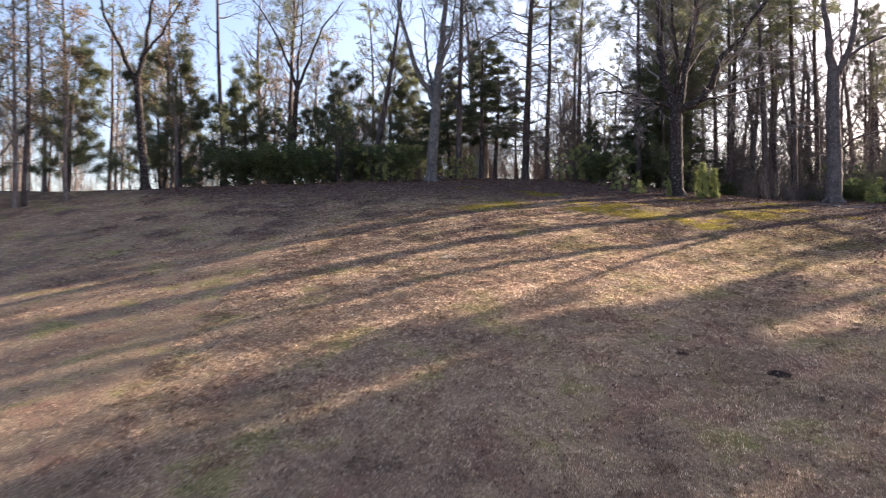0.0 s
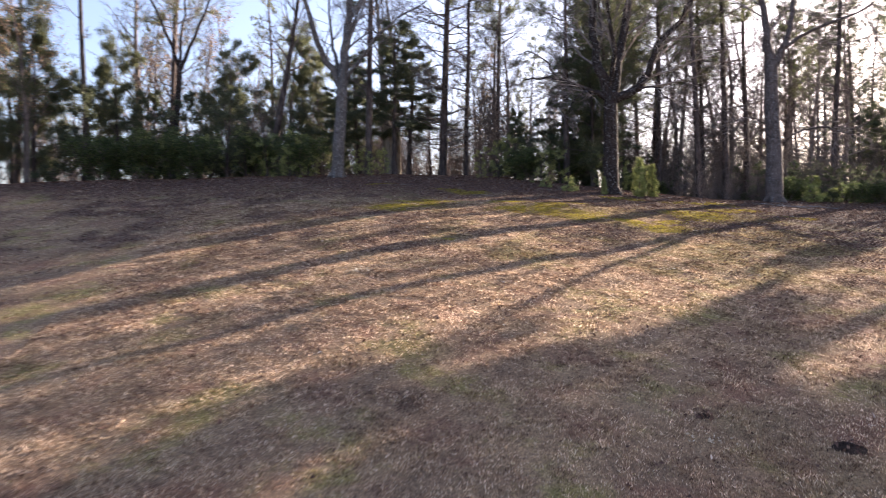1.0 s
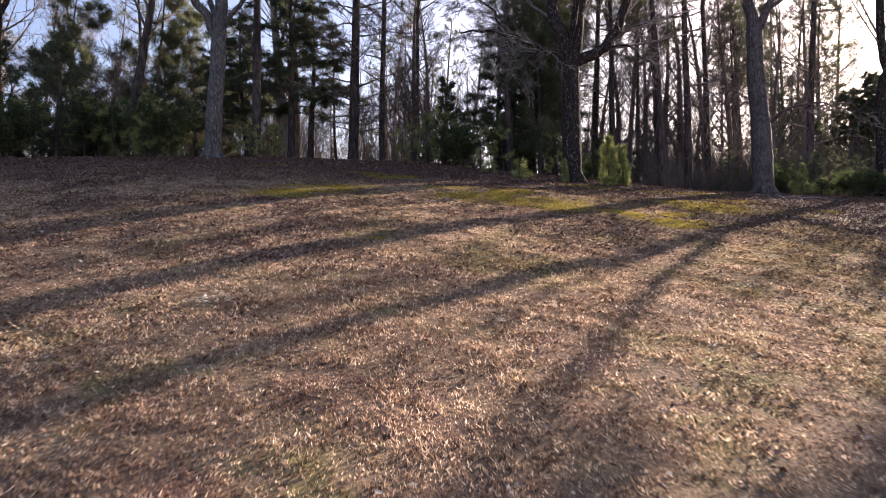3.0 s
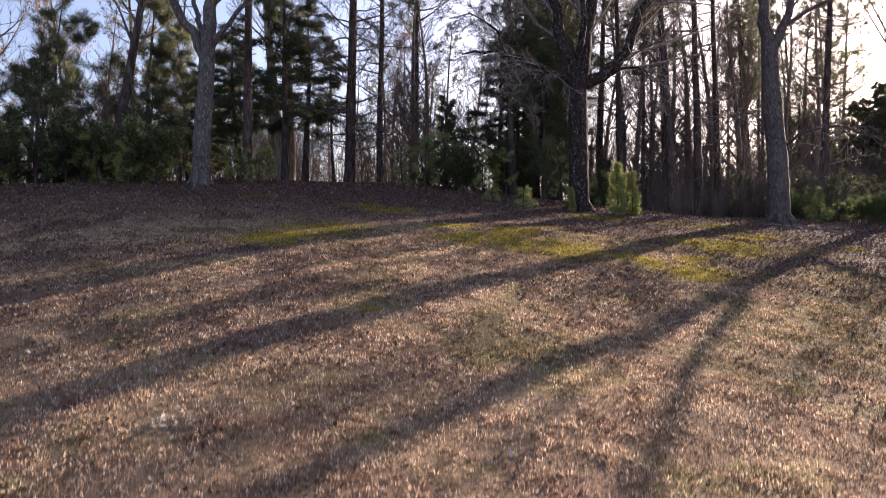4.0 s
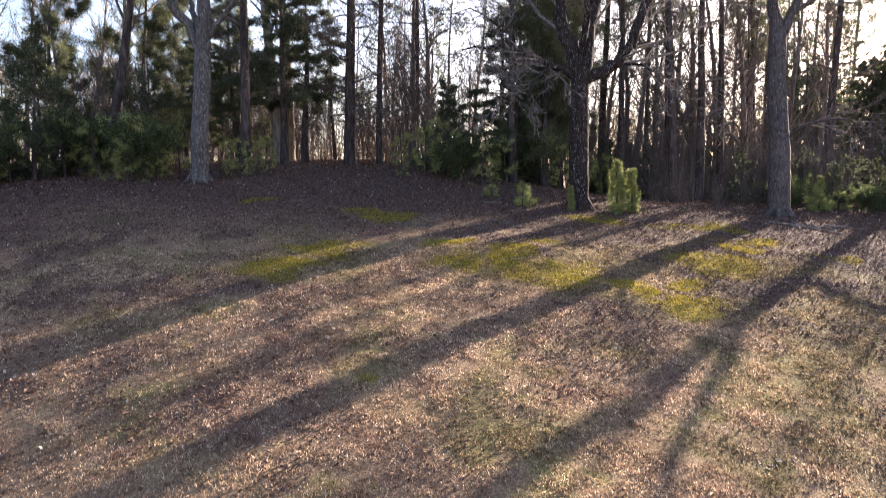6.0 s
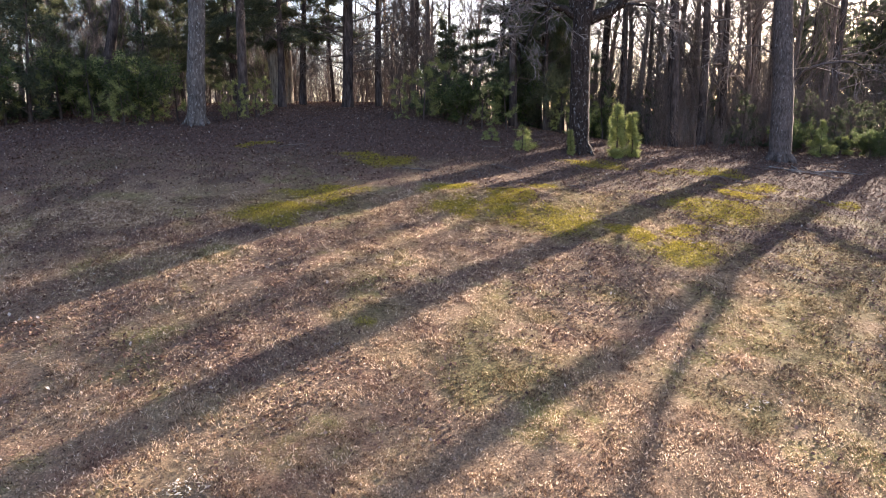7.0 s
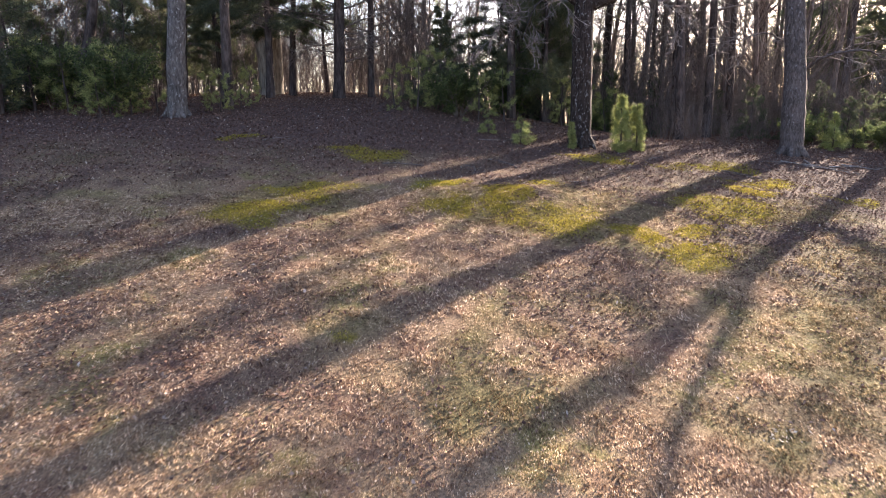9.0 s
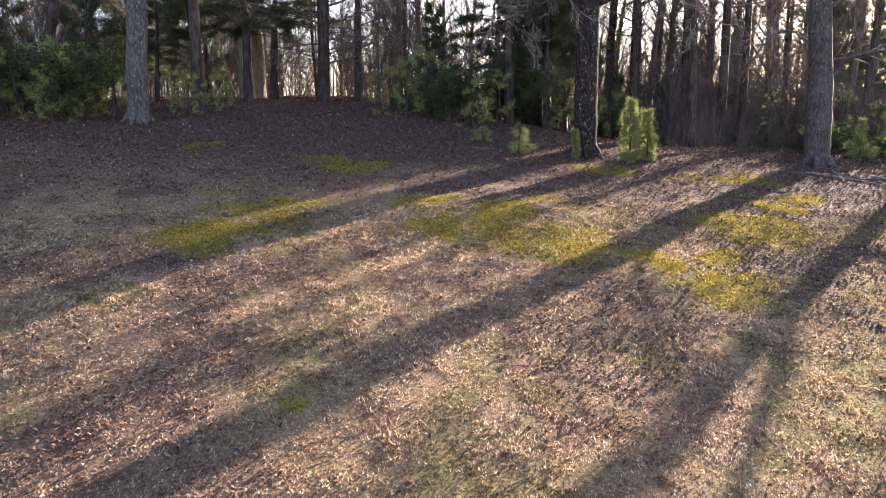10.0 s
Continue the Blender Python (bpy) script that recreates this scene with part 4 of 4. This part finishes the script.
# ---- evergreen undergrowth ----
YOUNG = evergreen("pine_sapling", "young pine with bright yellow-green needles", 13.75, 36.95, 501, 2.05, 0.31, MAT_YOUNG, low=0.06, needles=15, length=0.19, width=0.0052, density=17, taper=0.6, gaps=0.1, loose=0.45)
again(YOUNG, 14.45, 37.15, 90, 0.84)
again(YOUNG, 12.05, 37.2, 30, 0.48)
LOWBUSH = evergreen("pine_sapling", "low spreading pine seedling with yellow-green needles", 10.4, 37.7, 601, 0.85, 0.45, MAT_YOUNG, low=0.12, needles=12, length=0.2, width=0.0055, density=17, taper=0.45, gaps=0.25, loose=0.3)
again(LOWBUSH, 9.7, 39.0, 100, 0.7)
again(LOWBUSH, 23.7, 38.2, 200, 1.3)
again(YOUNG, 24.2, 38.7, 320, 0.75)
again(LOWBUSH, 24.9, 38.4, 80, 1.1)
SHRUB = bush(-2.6, 42.2, 602, 2.3, 1.5, MAT_BROADLEAF, "leafy evergreen shrub at the wood's edge", leaf=0.05, stems=16, count=7)
SAPLING = evergreen("pine_sapling", "young pine with soft green needles", -2.9, 42.0, 502, 2.6, 1.0, MAT_YOUNG, low=0.06, needles=13, length=0.22, width=0.007, density=6, taper=0.55, gaps=0.2, loose=0.3)
PRIVET = evergreen("cedar_tree", "young dark evergreen at the wood's edge", -6.5, 43.0, 404, 5.0, 2.0, MAT_CEDAR, low=0.02, density=6, needles=12, width=0.019)
for k, (x, y, s) in enumerate([(-1.4, 42.0, 0.7), (0.3, 42.2, 0.55), (1.7, 43.6, 0.6), (8.3, 44.0, 0.8), (11.2, 41.5, 0.8), (13.6, 41.5, 0.85), (15.0, 42.5, 0.8), (10.0, 41.0, 0.7), (16.6, 43.5, 0.8), (-3.1, 41.3, 0.7), (-2.2, 41.7, 0.6), (0.7, 42.0, 0.6), (1.4, 42.7, 0.55), (-4.4, 42.9, 0.95), (-5.6, 43.5, 1.1), (-7.1, 42.3, 0.9), (8.0, 42.5, 0.85), (7.2, 43.2, 0.7), (-9.2, 42.2, 0.9), (9.0, 42.9, 1.0)]):
    again(SAPLING, x, y, k * 77, s)
for k, (x, y, s) in enumerate([(-8.0, 42.0, 1.0), (-10.2, 42.0, 1.1), (-12.5, 42.6, 1.0), (-5.2, 44.5, 1.0), (9.5, 42.0, 0.8), (12.6, 44.0, 0.9), (16.5, 44.5, 0.7), (18.2, 45.0, 0.6), (25.7, 37.7, 0.5), (27.1, 38.0, 0.5), (22.5, 38.8, 0.5), (23.5, 39.7, 0.6), (28.6, 37.6, 0.5)]):
    again(SHRUB, x, y, k * 63, s)
for k, (x, y, s) in enumerate([(-9.0, 44.2, 1.0), (-3.2, 47.5, 0.9), (-14.0, 44.0, 1.1), (10.4, 46.0, 0.7), (17.4, 47.0, 0.6), (21.0, 48.5, 0.6), (25.0, 48.0, 0.6), (-11.4, 46.5, 1.1), (27.5, 42.5, 0.45), (13.8, 47.5, 0.8), (-7.0, 46.5, 1.1), (29.0, 50.0, 0.6)]):
    again(PRIVET, x, y, k * 51, s)

for k in range(20):
    x = 17.5 + 18 * (k + rng.random()) / 20
    y = 43.5 + 5.0 * rng.random() + 0.2 * (x - 17)
    again([PRIVET, BRUSH_B, BRUSH_A][k % 3] if x < 25 else BRUSH_A, x, y, rng.uniform(0, 360), rng.uniform(0.45, 0.68))

# trees beyond the lawn's sunny side, whose shade lies on the grass
def drooping_limb(tree, seed, start, tip, r0, tuft, needles=60):
    """A long pine limb that sags to a tuft of shoots at its tip. start and tip: metres from the tree's foot."""
    rng = np.random.default_rng(seed)
    start, tip = np.array(start, dtype=np.float64), np.array(tip, dtype=np.float64)
    s = np.linspace(0, 1, 9)[:, None]
    line = start + (tip - start) * s + np.array([0, 0, 0.7]) * np.sin(s * math.pi) + rng.normal(0, 0.06, (9, 3)) * s
    g, shoots = Geo(), []
    g.tube(line, np.linspace(r0, 0.03, 9), 7)
    ramify(rng, g, line[6:], r0 * 0.4, 0.02, 0, [(9, 0.7, 0.8, 0.02), (6, 0.5, 0.7, 0.02)], shoots, True)
    limb = part("limb", g, MAT_PINE, tree, smooth=True)
    c, dd = [], []
    for shoot in [e[0] for e in shoots]:
        for q in (0.5, 1.0):
            p, d = along(shoot, min(q, 0.999))
            c.append(p + rng.normal(0, tuft, 3)), dd.append(d)
    green = Geo()
    needle_clumps(green, rng, c, dd, needles, 0.26, 0.012, 0.95)
    part("needle_tuft", green, MAT_NEEDLE, limb, "dark green needles", kind="stuff")


SHADE_PINE = pine_tree(40.0, 37.45, 211, 21, 0.42, 0.37, 0.28, 5, 4.5, needles=66, width=0.026, label="tall pine with drooping lower limbs beyond the lawn", fullness=2.0, loose=0.45)
drooping_limb(SHADE_PINE, 212, (0, 0, 8.9), (-2.0, 3.0, 7.1), 0.2, 0.2)
drooping_limb(SHADE_PINE, 213, (0, 0, 8.8), (1.6, -2.6, 8.3), 0.2, 0.3)
drooping_limb(SHADE_PINE, 214, (0, 0, 9.4), (0.8, -2.0, 9.2), 0.18, 0.3)
again(SHADE_PINE, 42.0, 33.2, 155, 0.95)
# unseen bare trees, added to throw mottled half-shade on the right of the lawn
for k, (x, y, s) in enumerate([(46.0, 40.0, 1.05), (52.0, 45.5, 1.1)]):
    again([BARE_C, BARE_B][k % 2], x, y, 20 + k * 131, s)
again(PINE_F, 15.8, 46.4, 200, 0.75)
for k, (x, y, s) in enumerate([(18.6, 45.3, 0.85), (22.6, 47.4, 0.85), (16.2, 50.2, 0.95), (23.0, 55.6, 0.95), (19.0, 54.0, 0.9)]):
    again([PINE_D, PINE_D, PINE_F, PINE_G][k % 4], x, y, 65 + k * 73, s)
again(YOUNGPINE, 13.6, 43.0, 130, 0.95)
again(CEDAR_B, 14.4, 44.6, 250, 0.75)
again(PINE_C, 32.6, 54.0, 100, 0.8)
again(PINE_C, 35.5, 56.6, 210, 0.85)
for k, (x, y) in enumerate([(25.2, 39.4), (27.0, 41.4), (26.2, 42.0), (28.6, 41.2)]):
    again([BRUSH_A, BRUSH_B][k % 2], x, y, 40 + k * 61, 0.55)
again(PINE_F, 18.4, 52.6, 80, 0.9)
again(CEDAR_B, 13.0, 47.6, 30, 0.85)
for k, (x, y) in enumerate([(50.0, 69.0), (47.0, 68.4), (54.0, 71.8), (52.0, 73.2), (57.5, 75.3), (60.0, 76.0)]):
    again([FARPINE, FARBARE][k % 2], x, y, 50 + k * 87, 0.5)
for k, (x, y) in enumerate([(48.0, 66.0), (52.0, 67.5), (55.0, 68.5), (58.5, 69.5), (62.0, 70.0), (66.0, 72.5), (50.0, 71.0), (57.0, 74.0), (63.0, 76.0)]):
    again([FARPINE, YOUNGPINE, FARPINE][k % 3], x, y, 20 + k * 97, [0.62, 1.25, 0.55][k % 3])
for k, (x, y, s) in enumerate([(26.5, 42.6, 0.6), (29.5, 43.6, 0.55), (33.5, 45.8, 0.5)]):
    again([BRUSH_A, BRUSH_B][k % 2], x, y, 30 + k * 77, s)
again(BARE_C, 26.2, 48.2, 210, 1.0)
again(BARE_B, 27.3, 52.4, 60, 0.95)
again(BARE_C, 29.5, 50.0, 310, 1.05)
again(BARE_A, 21.6, 49.2, 80, 0.9)
again(BARE_C, 29.8, 47.2, 130, 0.9)
again(BARE_C, 23.6, 50.4, 175, 0.9)
again(BARE_C, 26.2, 52.0, 290, 0.95)
for k, (x, y, s) in enumerate([(24.4, 41.0, 0.5), (25.6, 41.8, 0.8), (27.0, 42.4, 0.55), (26.4, 40.6, 0.7), (23.0, 42.2, 0.5)]):
    again([PRIVET, BRUSH_A][k % 2], x, y, 15 + k * 66, s)
for k in range(26):
    x, y = rng.uniform(-12, 15), rng.uniform(60, 82)
    again([BRUSH_A, BRUSH_B][k % 2], x, y, rng.uniform(0, 360), rng.uniform(1.2, 1.8))
for k, (x, y) in enumerate([(30.4, 43.6), (33.6, 46.2), (31.2, 41.4), (30.2, 39.9), (33.0, 42.7), (32.2, 40.6), (34.6, 44.0)]):
    again([BRUSH_A, BRUSH_B][k % 2], x, y, 10 + k * 57, 0.55)
for k, (x, y, size) in enumerate([(32.6, 41.3, 0.72), (34.6, 42.6, 0.8), (36.6, 43.8, 0.85)]):
    again(PRIVET, x, y, 60 + k * 97, size)
again(BARE_A, 33.2, 48.6, 30, 0.9)
# small bare trees added to thin the sunlight on the lawn and fill the right edge
for k, (x, y, size) in enumerate([(37.0, 42.2, 0.58), (34.5, 39.4, 0.5), (39.0, 44.6, 0.6), (36.0, 39.6, 0.52)]):
    again([BARE_C, BARE_B][k % 2], x, y, 110 + k * 67, size)
for k, (x, y) in enumerate([(19.4, 39.2), (18.3, 39.5), (20.5, 40.2), (21.6, 40.0), (17.5, 40.2), (19.0, 40.6)]):
    again([BRUSH_A, BRUSH_B][k % 2], x, y, 33 + k * 71, 0.34)
for k, (x, y, s) in enumerate([(25.0, 38.9, 0.42), (26.6, 39.6, 0.48), (28.3, 40.6, 0.45), (30.0, 41.6, 0.45), (27.4, 38.4, 0.36), (38.5, 48.2, 0.8), (41.0, 50.4, 0.8)]):
    again(PRIVET, x, y, 25 + k * 88, s)
# the taller woods far off to the right, and brush before them
for k, (x, y, size) in enumerate([(46.3, 68.4, 1.0), (49.5, 68.8, 1.1), (52.0, 71.5, 1.05), (44.0, 66.0, 0.9), (55.5, 73.0, 1.2), (59.0, 74.5, 1.25), (62.5, 77.5, 1.25), (48.0, 72.5, 1.1), (57.0, 78.0, 1.2), (66.0, 79.0, 1.3), (41.0, 66.5, 0.85)]):
    again([PINE_D, FARPINE, FARPINE][k % 3], x, y, 15 + k * 71, size)
for k in range(42):
    az, d = radians(rng.uniform(34, 50)), rng.uniform(78, 118)
    x, y = 1.0 + d * math.sin(az), 14.5 + d * math.cos(az)
    if 0.84 * y - 0.545 * x > 28.5:
        again([FARPINE, FARBARE, FARPINE][k % 3], x, y, rng.uniform(0, 360), rng.uniform(0.45, 0.62))
for k in range(24):
    x, y = rng.uniform(18, 48), rng.uniform(55, 73)
    if 0.84 * y - 0.545 * x > 28.0:
        again([BRUSH_A, BRUSH_B][k % 2], x, y, rng.uniform(0, 360), rng.uniform(1.0, 1.4))


# ---- fallen wood on the grass ----
def fallen_branch(x, y, seed, length, turn, thick=0.022, bark=MAT_TWIG):
    rng = np.random.default_rng(seed)
    ob = new("fallen_branch")
    ob.location = (x, y, 0)
    d = np.array([math.cos(radians(turn)), math.sin(radians(turn)), 0])
    line = path_of(rng, (0, 0, 0), d, length, 8, 0.16, 0.0)
    line[:, 2] = [float(rough_land(x + p[0], y + p[1])) + thick * 0.9 for p in line]
    g = Geo()
    g.tube(line, np.linspace(thick, thick * 0.35, len(line)), 6)
    part("stick", g, bark, ob)
    for i in range(4):
        p, t = along(line, 0.2 + 0.2 * i)
        side = unit(np.array([t[0], t[1], 0]) * 0.7 + np.array([-t[1], t[0], 0]) * (0.7 if i % 2 else -0.7))
        sub = path_of(rng, p, side, length * 0.28, 4, 0.15, 0.0)
        sub[:, 2] = np.maximum([float(rough_land(x + q[0], y + q[1])) + 0.012 for q in sub], sub[:, 2] - 0.02)
        g = Geo()
        g.tube(sub, np.linspace(thick * 0.55, 0.004, len(sub)), 4)
        part("side_twig", g, bark, ob)
    return tagged(ob, "grey fallen branch lying on leaves and grass", "branch", "fallen branches")


for k, (x, y, ln, turn) in enumerate([(20.0, 36.2, 1.6, 200), (21.6, 36.0, 1.9, 340), (22.3, 36.6, 1.3, 20), (20.6, 35.4, 1.1, 280), (19.4, 35.8, 1.4, 160), (9.2, 34.9, 1.2, 100), (7.6, 34.2, 1.0, 60),
                                      (6.4, 35.0, 1.3, 150), (10.2, 33.4, 0.8, 20), (16.0, 34.6, 1.3, 330), (9.0, 38.0, 1.6, 10), (2.0, 37.5, 1.1, 40), (14.8, 36.2, 1.0, 210)]):
    fallen_branch(x, y, 900 + k, ln, turn)
for k, (x, y, ln, turn) in enumerate([(19.3, 35.9, 1.5, 335), (19.9, 35.5, 1.8, 320), (20.3, 35.9, 1.2, 250), (20.6, 35.1, 1.4, 350), (21.3, 35.3, 1.6, 345)]):
    fallen_branch(x, y, 930 + k, ln, turn, 0.034, MAT_OAKTWIG)


# ---- small litter on the turf ----
def soil_clod(x, y, seed, size):
    """A low uneven heap of turned soil and rotted leaves."""
    rng = np.random.default_rng(seed)
    ob = new("soil_heap")
    ob.location = (x, y, float(rough_land(x, y)) - 0.03)
    rings, sides = 6, 16
    v, f = [], []
    for i in range(rings):
        r = size * (1 - i / (rings - 1)) ** 0.8
        for j in range(sides):
            a = 2 * math.pi * j / sides
            k = rng.uniform(0.75, 1.2)
            px, py = math.cos(a) * r * k * 1.5, math.sin(a) * r * k
            dz = float(rough_land(x + px, y + py) - rough_land(x, y))
            v.append((px, py, dz + (0.0 if i == 0 else size * 0.42 * math.sin(math.pi / 2 * i / (rings - 1)) * rng.uniform(0.7, 1.15))))
    for i in range(rings - 1):
        for j in range(sides):
            q = i * sides + j
            e = i * sides + (j + 1) % sides
            f += [(q, e, e + sides), (q, e + sides, q + sides)]
    g = Geo()
    g.add(v, f)
    part("mound", g, MAT_SOIL, ob, smooth=True)
    g = Geo()
    n = 40
    a, d = rng.uniform(0, 2 * math.pi, n), size * rng.uniform(0.2, 1.5, n)
    c = np.stack([np.cos(a) * d * 1.5, np.sin(a) * d, np.zeros(n)], -1)
    c[:, 2] = rough_land(x + c[:, 0], y + c[:, 1]) - rough_land(x, y) + 0.05 + 0.25 * np.clip(size - d, 0, 1)
    t = units(rng, n)
    b = np.cross(t, units(rng, n))
    g.leaves(c, t * 0.035, b * 0.02)
    part("leaf_debris", g, MAT_LEAF, ob, kind="stuff")
    return tagged(ob, "small dark heap of soil and rotted leaves on grass", "soil heap", "soil heaps on the lawn")


def pale_chips(x, y, seed, spread, count):
    """A patch of bleached leaves and straw."""
    rng = np.random.default_rng(seed)
    c = np.stack([rng.normal(0, spread, count), rng.normal(0, spread * 0.55, count), np.zeros(count)], -1)
    c[:, 2] = rough_land(x + c[:, 0], y + c[:, 1]) + 0.03
    t = units(rng, count) * np.array([1, 1, 0.35])
    b = np.cross(t, units(rng, count))
    g = Geo()
    g.leaves(c, t * rng.uniform(0.02, 0.05, (count, 1)), b * 0.018)
    ob = new("bleached_leaves", g.mesh("bleached_leaves", MAT_STRAW))
    ob.location = (x, y, 0)
    return tagged(ob, "patch of bleached pale dead leaves on the lawn", "leaves", "pale leaf patches", kind="stuff")


soil_clod(6.45, 13.4, 951, 0.2)
soil_clod(4.9, 14.3, 952, 0.12)
for k, (x, y, spread, count) in enumerate([(0.2, 22.5, 0.16, 60), (8.4, 22.8, 0.2, 30), (4.6, 13.6, 0.18, 24), (7.4, 13.9, 0.12, 16), (2.4, 17.6, 0.4, 26), (5.6, 19.9, 0.3, 20)]):
    pale_chips(x, y, 960 + k, spread, count)
